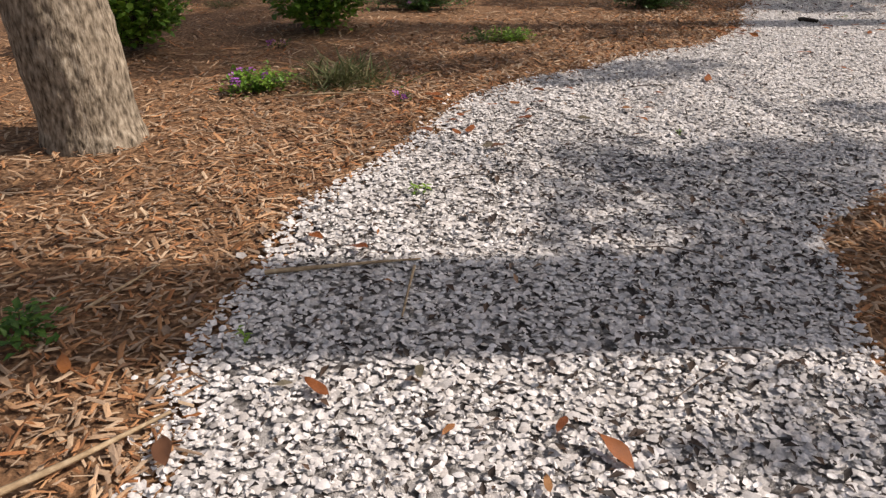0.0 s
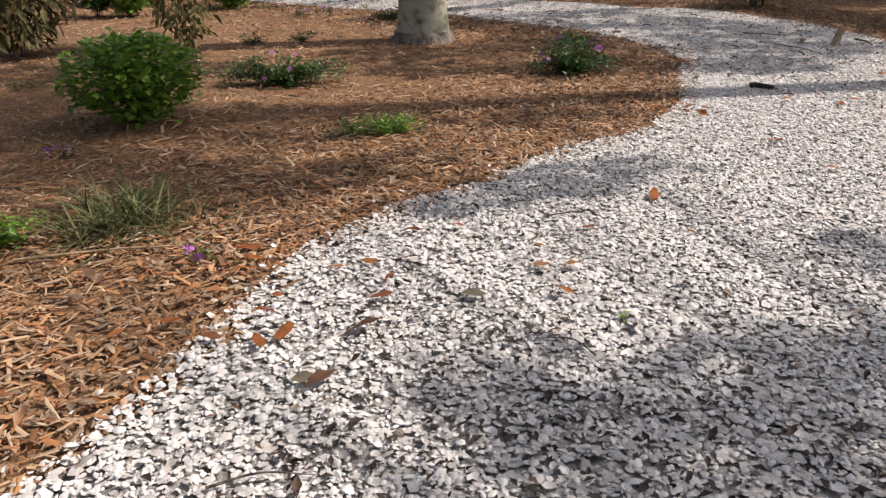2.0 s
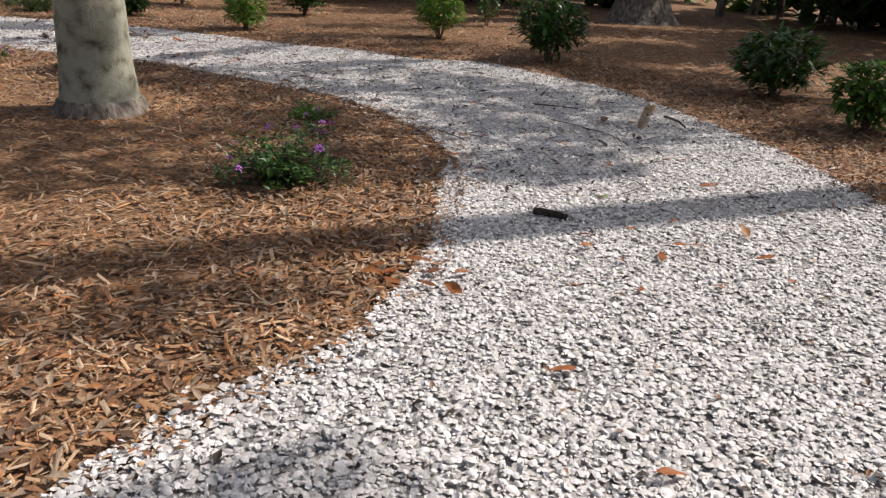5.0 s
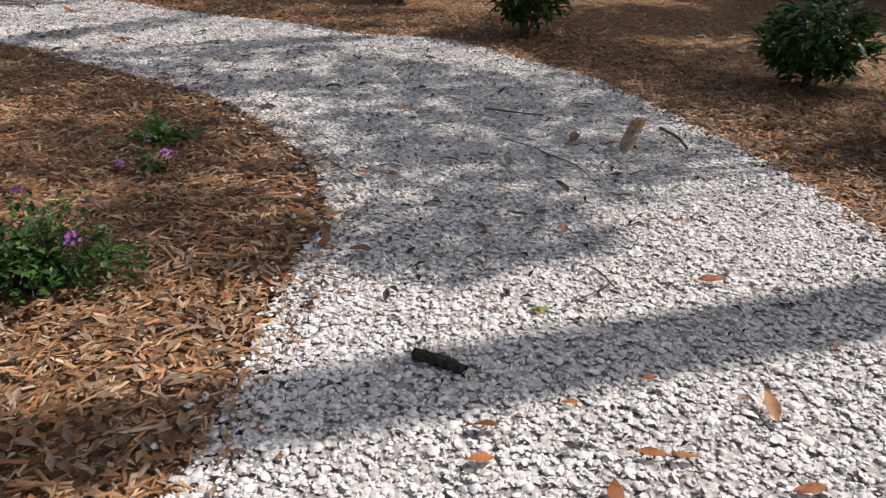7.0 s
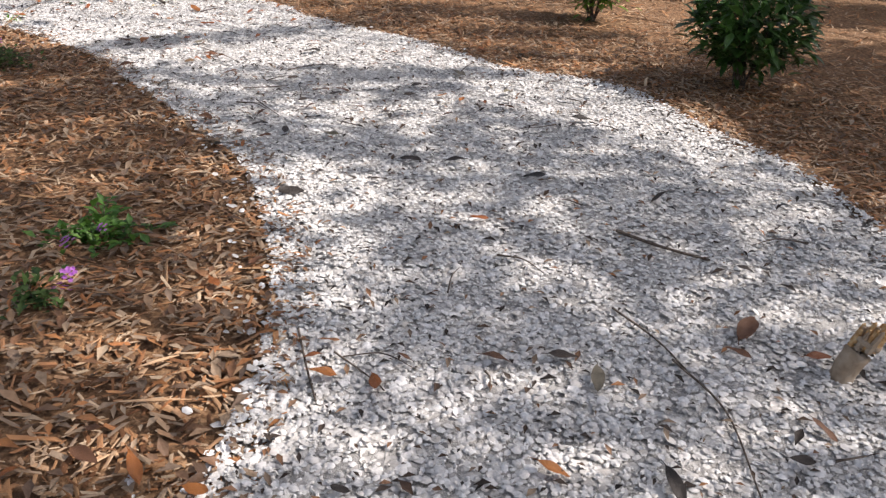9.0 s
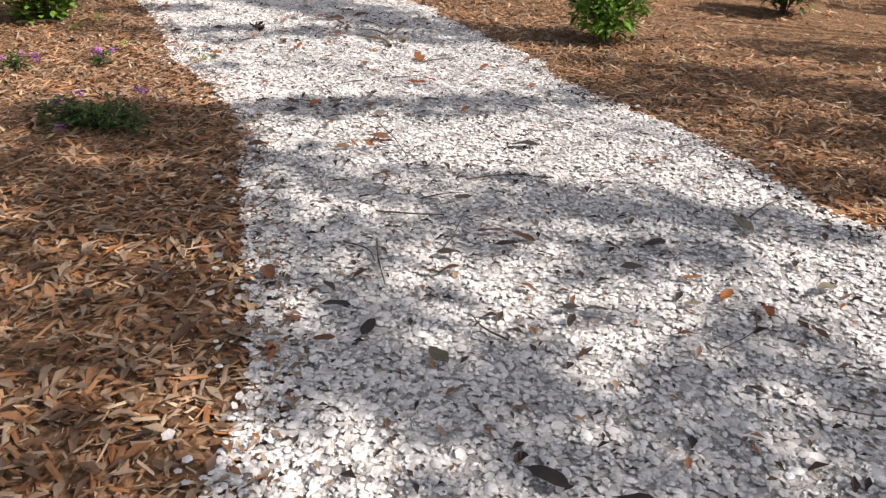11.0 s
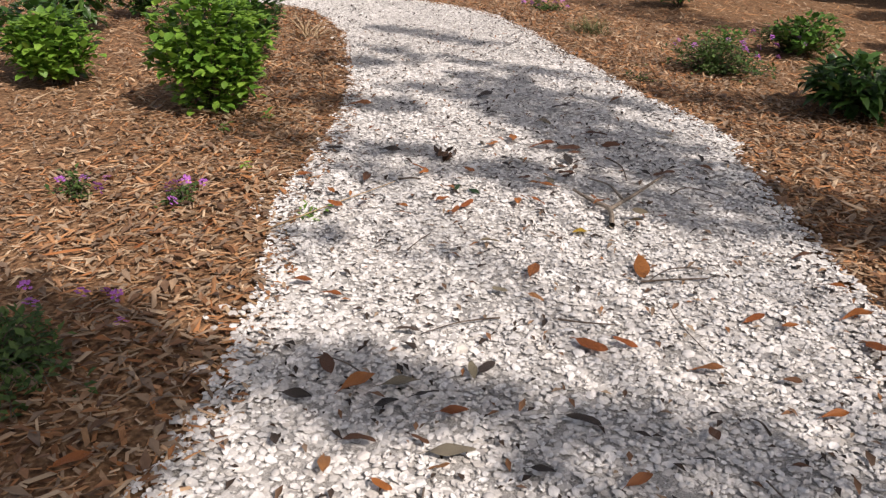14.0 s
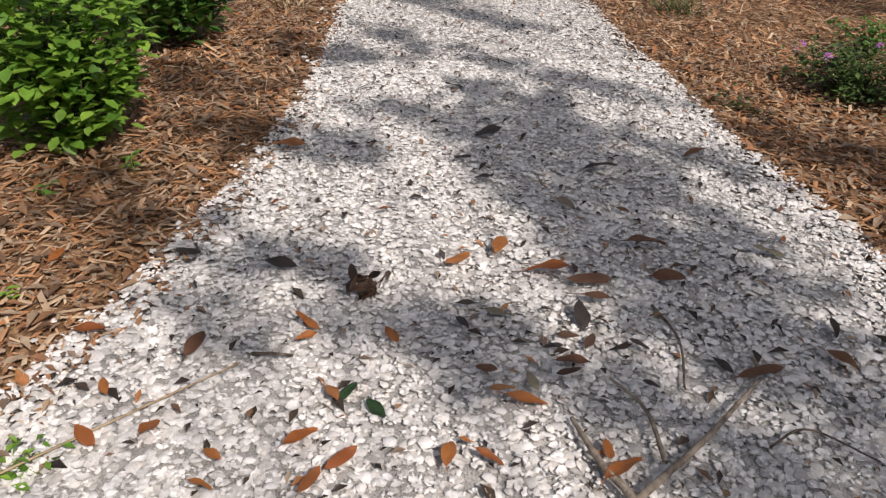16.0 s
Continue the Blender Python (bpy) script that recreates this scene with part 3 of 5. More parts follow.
def palm(x, y, height, profile, bark, label, seed, ridges, lean=0.0):
    """A palm: a round trunk by its profile of heights and radii, with rings and cracks, and a head of fronds."""
    g = np.random.default_rng(seed)
    tree = thing("palm_tree", x, y, 0, label, "palm tree")
    sides, zs = 110, np.r_[np.arange(-0.04, 1.6, 0.02), np.arange(1.6, height, 0.25)]
    rr = np.interp(zs, [p[0] for p in profile], [p[1] for p in profile])
    rr = np.convolve(np.pad(rr, 3, mode="edge"), np.ones(7) / 7, "valid")
    ang = np.arange(sides) * 2 * np.pi / sides
    k = np.array([[1 + ridges * (noise.noise(Vector((math.cos(a) * 9, math.sin(a) * 9, z * 3.5 + seed))) + 0.8 * noise.noise(Vector((math.cos(a) * 16, math.sin(a) * 16, z * 7)))) + 0.25 * ridges * math.sin(z * 48 + 2 * noise.noise(Vector((math.cos(a) * 2, math.sin(a) * 2, z)))) for a in ang] for z in zs])
    over = lean * (np.minimum(zs, 1.5) + 0.25 * np.maximum(zs - 1.5, 0))[:, None]
    v = np.stack([over + rr[:, None] * k * np.cos(ang), rr[:, None] * k * np.sin(ang), zs[:, None] * np.ones(sides)], -1)
    i, j = np.meshgrid(np.arange(len(zs) - 1), np.arange(sides), indexing="ij")
    f = np.stack([i * sides + j, i * sides + (j + 1) % sides, (i + 1) * sides + (j + 1) % sides, (i + 1) * sides + j], -1).reshape(-1, 4)
    part("trunk", mesh_of("trunk", v, f, True), bark, tree)
    for n in range(16):
        part("frond", FROND, CANOPY, tree, m=pose(lean * (1.5 + 0.25 * (height - 1.5)), 0, height - 0.1, g.uniform(-8, 8), g.uniform(-45, 30), n * 137.5))
    return tree


palm(-1.8, 4.1, 5.6, [(-0.04, 0.295), (0.05, 0.285), (0.12, 0.262), (0.45, 0.27), (0.75, 0.265), (1.5, 0.25), (6, 0.22)], PALM_BARK, "sabal palm with cracked grey-brown fibrous trunk in sunlit mulch", 11, 0.03, -0.1)
palm(1.13, 11.12, 6.5, [(-0.04, 0.345), (0.05, 0.32), (0.16, 0.3), (0.4, 0.275), (1.2, 0.25), (7, 0.2)], PALE_BARK, "smooth pale grey palm trunk blotched with green lichen", 12, 0.006)
part("root_skirt", mesh_of("root_skirt", *tube([(0, 0, z) for z in (-0.03, 0.03, 0.07, 0.1, 0.115)], [0.39, 0.365, 0.345, 0.328, 0.3], 40, 0.02, 4), True), OAK_BARK, scene.objects["palm_tree.001"], "dark rough ring of roots")
# Both tall palms stand out of view, put there to cast trunk shadows.
palm(6.6, 2.62, 10.5, [(-0.04, 0.5), (0.2, 0.42), (3, 0.37), (11, 0.34)], PALE_BARK, "unseen added thick grey palm whose trunk shadow crosses the path", 14, 0.006)
palm(11.2, 8.38, 13.5, [(-0.04, 0.25), (0.2, 0.2), (11, 0.18)], PALM_BARK, "unseen tall slim palm whose trunk shadow crosses the path", 13, 0.02)


# ---- shrubs ----
def shrub(x, y, width, height, shape, mat, leaf, count, label, seed, name="shrub", open_base=0.25, lean=0.25, singles=None):
    """Stems from one root that fork to twigs, each twig with a whorl of leaves."""
    g = np.random.default_rng(seed)
    bush = thing(name, x, y, 0, label, "shrub" if name == "shrub" else "plant")
    tips = []
    for s in range(max(5, count // 60)):
        a, b = g.uniform(0, 6.28), g.random() ** 0.6
        end = np.array([math.cos(a) * b * width * 0.42, math.sin(a) * b * width * 0.42, height * (open_base + (1 - open_base) * g.uniform(0.55, 1.0) * (1 - 0.45 * b * b))])
        mid = end * (0.45, 0.45, 0.55) + g.normal(0, 0.02, 3)
        part("stem", mesh_of("stem", *tube(smooth_line([(g.normal(0, 0.02), g.normal(0, 0.02), -0.02), mid, end], 6), np.linspace(0.007, 0.003, 6), 5), True), TWIG, bush)
        tips.append(smooth_line([mid * (0.7, 0.7, 0.7), mid, end], 8))
    n = count
    which, along = g.integers(0, len(tips), n), g.random(n) ** 0.8
    at = np.array([tips[k][int(u * 7)] for k, u in zip(which, along)]) + g.normal(0, 1, (n, 3)) * (width * 0.1, width * 0.1, height * 0.085)
    # fill the outer skin of the crown
    q = g.standard_normal((n, 3))
    q /= np.linalg.norm(q, axis=1)[:, None]
    rad = g.uniform(0.72, 1.0, (n, 1))
    lump = np.array([1 + 0.3 * noise.noise(Vector(d * 1.8) + Vector((seed * 3.1, 0, 0))) for d in q])[:, None]
    skin = q * rad * lump * (width * 0.5, width * 0.5, height * 0.5 * (1 - open_base * 0.5)) + (0, 0, height * (0.5 + 0.25 * open_base))
    at = np.where(g.random((n, 1)) < 0.62, skin, at)
    at[:, 2] = np.clip(at[:, 2], 0.04, None)
    out = np.arctan2(at[:, 1], at[:, 0]) - np.pi / 2 + g.normal(0, 0.7, n)
    rot = turns(out, g.normal(lean, 0.45, n), g.normal(0, 0.35, n))
    size = leaf * g.uniform(0.6, 1.25, n)
    k = 140 if singles else 0
    one = mesh_of("leaf", *shape, True)
    for i in range(k):
        part("leaf", one, singles, bush, m=Matrix.LocRotScale(at[i], Matrix(rot[i].tolist()).to_quaternion(), (size[i],) * 3))
    tagged(part("foliage", mesh_of("foliage", *scatter(*shape, rot[k:], size[k:], at[k:]), True), mat, bush), kind="stuff")
    return bush


def flower_mesh(seed):
    """A flat-topped head of small five-part florets on a short stalk."""
    g = np.random.default_rng(seed)
    pieces = []
    for k in range(9):
        a, r = k * 2.4, 0.011 * math.sqrt(k / 2.2)
        n = 5
        rot = turns(np.arange(n) * 1.257 + a, np.full(n, 0.35), np.zeros(n))
        pieces.append(scatter(*leaf_shape(0.42, 0.05, 0.1, 2), rot, np.full(n, 0.0085), np.array([[math.cos(a) * r, math.sin(a) * r, 0.004 * g.random() - 0.4 * r * r / 0.011]] * n)))
    return join(*pieces)


FLOWER = mesh_of("flower_head", *flower_mesh(5), True)


def blossom(plant, g, count, width, height):
    for _ in range(count):
        a, r = g.uniform(0, 6.28), math.sqrt(g.random()) * width * 0.5
        size = g.uniform(0.9, 1.5)
        part("flower", FLOWER, PETAL, plant, "purple flower head",
             Matrix.LocRotScale((math.cos(a) * r, math.sin(a) * r, height * g.uniform(0.75, 1.05) * (1 - 0.45 * (2 * r / width) ** 2) + 0.02), Euler((g.normal(0, 0.4), g.normal(0, 0.4), a)), (size,) * 3))


def ground_cover(x, y, width, depth, height, count, mat, label, seed, flowers=0, leaf=0.03, turn=0.0, name="ground_cover"):
    """A low spreading plant: trailing stems with small leaves and flower heads above them."""
    g = np.random.default_rng(seed)
    plant = thing(name, x, y, 0, label, "plant", turn=turn)
    stems, at, yaw = [], [], []
    runs = max(6, count // 22)
    for s in range(runs):
        a, b = g.uniform(0, 6.28), g.uniform(0.25, 1.0) ** 0.7
        end = np.array([math.cos(a) * b * width / 2, math.sin(a) * b * depth / 2, height * g.uniform(0.3, 1.0) * (1.15 - b * b * 0.8)])
        line = smooth_line([(g.normal(0, 0.03) * width, g.normal(0, 0.03) * depth, -0.01), end * (0.5, 0.5, 0.9) + g.normal(0, 0.015, 3), end], 12)
        line[:, 2] = np.maximum(line[:, 2], 0.004)
        stems.append(tube(line, np.linspace(0.003, 0.0015, 12), 4))
        k = count // runs
        u = g.integers(2, 12, k)
        at.append(line[u] + g.normal(0, 0.022, (k, 3)))
        yaw.append(g.uniform(0, 6.28, k))
    at, yaw = np.concatenate(at), np.concatenate(yaw)
    at[:, 2] = np.maximum(at[:, 2], 0.012)
    n = len(at)
    tagged(part("runner_mat", mesh_of("runner_mat", *join(*stems)), TWIG, plant), kind="stuff")
    part("foliage", mesh_of("foliage", *scatter(*SMALL, turns(yaw, g.normal(0.3, 0.4, n), g.normal(0, 0.3, n)), leaf * g.uniform(0.6, 1.3, n), at), True), mat, plant)
    blossom(plant, g, flowers, max(width, depth) * 0.9, height)
    return plant


def grass_tuft(x, y, width, height, count, mat, label, seed, name="grass_tuft"):
    """Thin bent blades from one root."""
    g = np.random.default_rng(seed)
    plant = thing(name, x, y, 0, label, "grass")
    n = count
    root = np.stack([g.normal(0, width * 0.2, n), g.normal(0, width * 0.16, n), np.full(n, -0.005)], 1)
    rot = turns(g.uniform(0, 6.28, n), g.uniform(0.25, 1.2, n), g.normal(0, 0.2, n))
    tagged(part("blade_mass", mesh_of("blade_mass", *scatter(*leaf_shape(0.018, 0.3, 0.35, 3), rot, height * g.uniform(0.6, 1.4, n), root), True), mat, plant), kind="stuff")
    return plant


BRIGHT, DARKS = "leafy shrub with broad bright green leaves in mulch", "bushy shrub with dark glossy drooping leaves in mulch"
shrub(-2.5, 6.55, 0.92, 0.85, OVATE, LEAF_BRIGHT, 0.068, 3400, BRIGHT, 21, open_base=0.04, singles=LEAF_BRIGHT_ONE)
shrub(-1.08, 7.52, 0.92, 0.64, OVATE, LEAF_BRIGHT, 0.06, 3300, "rounded leafy shrub with mid-green leaves in mulch", 22, open_base=0.1, singles=LEAF_BRIGHT_ONE)
shrub(-3.2, 10.6, 1.15, 1.0, LANCE, LEAF_OLIVE, 0.14, 1100, "loose shrub with drooping olive and brown leaves", 23, lean=-0.5)
shrub(-1.4, 10.55, 0.6, 0.85, LANCE, LEAF_OLIVE, 0.12, 260, "thin shrub with hanging yellow-olive leaves", 24, lean=-0.7)
shrub(-3.5, 14.0, 0.62, 0.6, OVATE, LEAF_DARK, 0.08, 700, "small dark green shrub beside the path", 25)
shrub(-1.7, 14.72, 0.72, 0.8, OVATE, LEAF_BRIGHT, 0.068, 2600, BRIGHT, 26, open_base=0.04, singles=LEAF_BRIGHT_ONE)
shrub(-3.15, 15.5, 0.75, 0.75, OVATE, LEAF_MID, 0.075, 1500, "leafy shrub with green leaves in half shade", 27, open_base=0.08)
shrub(-3.05, 14.0, 0.58, 0.55, OVATE, LEAF_BRIGHT, 0.07, 1300, BRIGHT, 28, open_base=0.05)
shrub(-5.3, 14.7, 0.75, 0.9, LANCE, LEAF_DARK, 0.15, 450, "dark shrub with pale bare stems in mulch", 29, lean=-0.2)
shrub(-5.9, 15.5, 0.5, 0.5, OVATE, LEAF_DARK, 0.08, 500, "small dark green shrub in mulch", 30)
shrub(6.12, 13.55, 0.82, 0.85, LANCE, LEAF_DARK, 0.13, 1200, DARKS, 31, singles=LEAF_DARK_ONE)
shrub(7.7, 11.25, 0.85, 0.7, LANCE, LEAF_DARK, 0.13, 1200, DARKS, 32, singles=LEAF_DARK_ONE)
shrub(7.45, 9.7, 0.6, 0.62, LANCE, LEAF_MID, 0.12, 900, "shrub with glossy mid-green leaves in mulch", 33)
shrub(5.33, 15.85, 0.68, 0.8, LANCE, LEAF_BRIGHT, 0.11, 900, "shrub with glossy leaves, sunlit at its foot", 34)
shrub(6.65, 17.5, 0.35, 0.6, LANCE, LEAF_DARK, 0.11, 160, "thin young shrub with few dark leaves", 35)
shrub(2.56, 16.58, 0.62, 0.58, LANCE, LEAF_BRIGHT, 0.1, 900, "shrub with narrow bright green leaves in mulch", 36, singles=LEAF_BRIGHT_ONE)
shrub(3.7, 18.9, 0.7, 0.7, LANCE, LEAF_DARK, 0.12, 800, DARKS, 37)
shrub(0.78, 18.35, 0.64, 0.4, LANCE, LEAF_DARK, 0.13, 700, "low shrub with dark glossy leaves in mulch", 39)
shrub(0.1, 21.3, 0.55, 0.6, LANCE, LEAF_DARK, 0.12, 600, DARKS, 41)
shrub(-3.4, 21.7, 0.7, 0.6, LANCE, LEAF_DARK, 0.12, 600, DARKS, 42)
shrub(-0.6, 17.6 + 2.4, 0.6, 0.4, OVATE, LEAF_MID, 0.07, 500, "small green shrub behind flowering ground cover", 43)
shrub(4.3, 21.0, 0.9, 0.9, LANCE, LEAF_MID, 0.12, 800, "shrub with glossy mid-green leaves in mulch", 44)
shrub(1.6, 20.5, 0.7, 0.7, OVATE, LEAF_MID, 0.09, 700, "leafy shrub with green leaves in half shade", 45)
shrub(8.2, 19.8, 0.8, 0.9, LANCE, LEAF_MID, 0.12, 700, "shrub with glossy mid-green leaves in mulch", 46)

PURPLE = "trailing ground cover with small purple flower heads"
ground_cover(-1.1, 5.18, 0.6, 0.35, 0.15, 750, LEAF_BRIGHT, PURPLE, 51, 7, 0.042)
ground_cover(-0.2, 8.75, 1.6, 0.5, 0.24, 2200, LEAF_DARK, "low dark green ground cover with pale flower heads", 52, 4, 0.04)
ground_cover(2.38, 8.9, 0.85, 0.6, 0.36, 1900, LEAF_DARK, PURPLE, 53, 8, 0.042)
ground_cover(0.88, 13.0, 0.9, 0.4, 0.15, 1300, LEAF_LOW, PURPLE, 54, 9, 0.035, 15)
ground_cover(-0.15, 13.95, 0.28, 0.2, 0.1, 130, LEAF_LOW, PURPLE, 55, 7, 0.032)
ground_cover(-0.5, 13.55, 0.34, 0.22, 0.1, 160, LEAF_LOW, PURPLE, 56, 5, 0.032)
ground_cover(2.72, 10.68, 0.55, 0.4, 0.11, 260, LEAF_MID, "sparse trailing plant with purple flower heads", 57, 2, 0.05)
ground_cover(2.74, 10.12, 0.24, 0.4, 0.08, 90, LEAF_LOW, "sparse trailing plant with purple flower heads", 58, 3, 0.04)
ground_cover(-0.08, 4.95, 0.16, 0.12, 0.06, 26, LEAF_LOW, "small flowering sprig in sunlit mulch", 78, 2, 0.03)
ground_cover(-1.29, 6.64, 0.2, 0.14, 0.07, 30, LEAF_LOW, "small flowering sprig in shaded mulch", 79, 3, 0.03)
ground_cover(-0.6, 18.65, 1.1, 0.65, 0.32, 1900, LEAF_LOW, PURPLE, 59, 14, 0.04)
ground_cover(-0.8, 20.05, 1.0, 0.6, 0.28, 1200, LEAF_LOW, PURPLE, 60, 10, 0.04)
ground_cover(-4.1, 19.9, 0.75, 0.4, 0.15, 320, LEAF_LOW, PURPLE, 61, 10, 0.04)
ground_cover(-0.8, 11.15, 0.42, 0.3, 0.12, 200, LEAF_LOW, "low weedy ground cover in mulch", 62, 0, 0.035)
ground_cover(-0.25, 11.25, 0.45, 0.25, 0.1, 220, LEAF_DARK, "low dark ground cover in mulch", 63, 0, 0.035)
ground_cover(-0.75, 18.0 - 0.1, 0.3, 0.2, 0.08, 60, LEAF_LOW, "small weed in mulch", 65, 0, 0.03)
ground_cover(-1.15, 2.0, 0.3, 0.28, 0.1, 160, LEAF_MID, "low green weed in brown mulch", 66, 0, 0.04)
ground_cover(-1.2, 17.7 + 1.9, 0.8, 0.5, 0.28, 350, LEAF_MID, "low green plant beyond the path", 68, 0, 0.045)
ground_cover(0.9, 11.0, 0.12, 0.2, 0.14, 60, LEAF_LOW, "small weed beside the palm trunk", 69, 0, 0.03)
grass_tuft(-0.55, 5.42, 0.75, 0.24, 460, GRASS, "wispy grey-green grass tuft in mulch", 71)
ground_cover(0.72, 7.05, 0.55, 0.35, 0.1, 380, LEAF_BRIGHT, "bright green low weed in sunlit mulch", 70, 0, 0.04)
ground_cover(0.45, 7.0, 0.35, 0.25, 0.07, 120, LEAF_LOW, "sparse low weed in mulch", 76, 0, 0.035)
ground_cover(0.36, 14.38, 0.16, 0.12, 0.04, 36, LEAF_BRIGHT, "small green sprig lying at the path edge", 77, 0, 0.035)
grass_tuft(0.72, 7.1, 0.6, 0.14, 240, GRASS, "wispy grass tuft in sunlit mulch", 72)
grass_tuft(-2.6, 19.2, 0.55, 0.2, 160, GRASS, "wispy grey-green grass tuft in mulch", 73)
grass_tuft(-3.76, 16.45, 0.3, 0.3, 40, STRAW, "tuft of dry straw-coloured grass stems", 74)
grass_tuft(-2.4, 5.6 + 3.3, 0.6, 0.12, 160, GRASS, "wispy grass patch in mulch", 75)


def seedling(x, y, height, mat, label, seed, leaf=0.035):
    """A stalk with a few opposite leaves."""
    g = np.random.default_rng(seed)
    plant = thing("seedling", x, y, 0, label, "plant")
    line = smooth_line([(0, 0, -0.005), (g.normal(0, 0.008), g.normal(0, 0.008), height * 0.6), (g.normal(0, 0.015), g.normal(0, 0.015), height)], 8)
    part("stalk", mesh_of("stalk", *tube(line, np.linspace(0.0025, 0.0012, 8), 5)), mat, plant)
    one = mesh_of("leaf", *leaf_shape(0.2, 0.2, 0.3), True)
    for k in range(8):
        at = line[min(7, 2 + k * 6 // 8)]
        part("leaf", one, mat, plant, m=Matrix.LocRotScale(at, Euler((g.uniform(-0.1, 0.7), 0, k * 1.7 + g.normal(0, 0.2))), (leaf * g.uniform(0.8, 1.3),) * 3))
    return plant


seedling(0.08, 3.25, 0.08, LEAF_BRIGHT, "green seedling growing through white shells", 81)
seedling(0.12, 3.28, 0.06, LEAF_BRIGHT, "green seedling growing through white shells", 82)
seedling(1.57, 4.27, 0.03, LEAF_BRIGHT, "tiny green seedling among white shells", 83, 0.025)
seedling(-0.38, 1.98, 0.05, LEAF_BRIGHT, "green seedling growing through white shells", 84, 0.03)
seedling(-0.42, 14.39, 0.04, LEAF_BRIGHT, "small green seedling in brown mulch", 85, 0.04)
seedling(2.75, 9.7, 0.04, LEAF_MID, "small green seedling in brown mulch", 86, 0.03)
seedling(-1.15, 14.55, 0.06, LEAF_MID, "small green seedling in brown mulch", 87, 0.05)
seedling(-1.25, 14.9, 0.08, LEAF_MID, "small green seedling in brown mulch", 88, 0.05)

# ---- the thicket behind ----
g = np.random.default_rng(91)
line = smooth_line([(-26, 25), (-14, 26.5), (-4, 26.5), (1.5, 25.2), (6.5, 23.2), (10, 22), (13.6, 20.8), (15, 18.6), (15, 16), (16.5, 13), (20, 9)], 80)
pieces, light, stems = [], [], []
for k in range(300):
    # The sun-coloured fifth stands further back, in place of the lit background.
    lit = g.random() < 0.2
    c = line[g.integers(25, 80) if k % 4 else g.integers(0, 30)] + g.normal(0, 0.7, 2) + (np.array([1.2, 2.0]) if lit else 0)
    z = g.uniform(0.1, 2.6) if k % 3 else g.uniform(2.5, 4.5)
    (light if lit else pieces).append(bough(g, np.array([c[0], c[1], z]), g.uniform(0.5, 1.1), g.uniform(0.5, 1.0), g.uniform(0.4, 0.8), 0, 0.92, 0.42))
for k in range(60):
    c = line[g.integers(20, 80)] + g.normal(0, 0.7, 2)
    stems.append(tube(smooth_line([(c[0], c[1], -0.05), (c[0] + g.normal(0, 0.2), c[1] + g.normal(0, 0.2), 1.6), (c[0] + g.normal(0, 0.5), c[1] + g.normal(0, 0.5), 3.6)], 8), np.linspace(g.uniform(0.04, 0.12), 0.03, 8), 7))
woods = thing("far_thicket", 0, 0, 0, "dense dark thicket of shrubs and thin trunks behind the mulch", "thicket")
woods["kind"] = "stuff"
tagged(part("stems", mesh_of("stems", *join(*stems), True), OAK_BARK, woods), kind="stuff")
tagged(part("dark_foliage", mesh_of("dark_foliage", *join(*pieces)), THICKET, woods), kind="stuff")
tagged(part("sunlit_foliage", mesh_of("sunlit_foliage", *join(*light)), FAR_SUN_TONE, woods), kind="stuff")


# ---- sticks and wood on the path ----
def stick(points, r0, r1, label, mat=TWIG, name="twig", sides=6, seed=1, rough=0.06, group="twigs on the path"):
    """A thin bent stick through points (x, y, z), its first point the base."""
    p = np.asarray(points, float)
    ob = part(name, mesh_of(name, *tube(smooth_line(p - p[0], 14), np.linspace(r0, r1, 14), sides, rough, seed), True), mat)
    ob.matrix_world = pose(*p[0])
    return tagged(ob, label, "stick", group)


def forked(name, lines, mat, label):
    ob = thing(name, *lines[0][0][0], label=label, category="branch")
    o = np.array(lines[0][0][0])
    for k, (pts, r0, r1) in enumerate(lines):
        part("main_limb" if k == 0 else "side_limb", mesh_of("limb", *tube(smooth_line(np.asarray(pts, float) - o, 14), np.linspace(r0, r1, 14), 8, 0.06, k), True), mat, ob)
    return ob


stick([(3.69, 8.08, 0.035), (3.76, 8.02, 0.04), (3.83, 7.95, 0.035)], 0.021, 0.019, "short dark broken stick lying on white shells", seed=2, sides=11, rough=0.13, name="broken_stick", mat=DARK_STICK)

log = thing("log_piece", 5.43, 9.98, 0.015, "pale branch stub standing aslant with a splintered orange end", "wood")
body = smooth_line([(0, 0, -0.02), (0.014, 0.005, 0.05), (0.055, 0.01, 0.14)], 12)
body = np.concatenate([body, [body[-1] + (0.002, 0, 0.006)]])
part("body", mesh_of("body", *tube(body, np.r_[np.linspace(0.036, 0.044, 12), 0.004], 16, 0.02), True), PALE_WOOD, log)
g = np.random.default_rng(95)
for k in range(18):
    a = k * 2.4
    r = 0.04 * math.sqrt((k + 0.5) / 18)
    dx, dy, h = math.cos(a) * r, math.sin(a) * r, g.uniform(0.02, 0.055)
    part("splinter", mesh_of("splinter", *tube([(0.046 + dx, 0.01 + dy, 0.115), (0.056 + dx, 0.01 + dy, 0.145), (0.058 + 0.25 * h + dx * 1.1, 0.01 + dy * 1.1, 0.145 + h), (0.06 + 0.27 * h + dx * 1.1, 0.01 + dy * 1.1, 0.15 + h)], [0.012, 0.011, 0.006, 0.001], 5)), RAW_WOOD if k % 3 else PALE_WOOD, log, "split wood splinter")

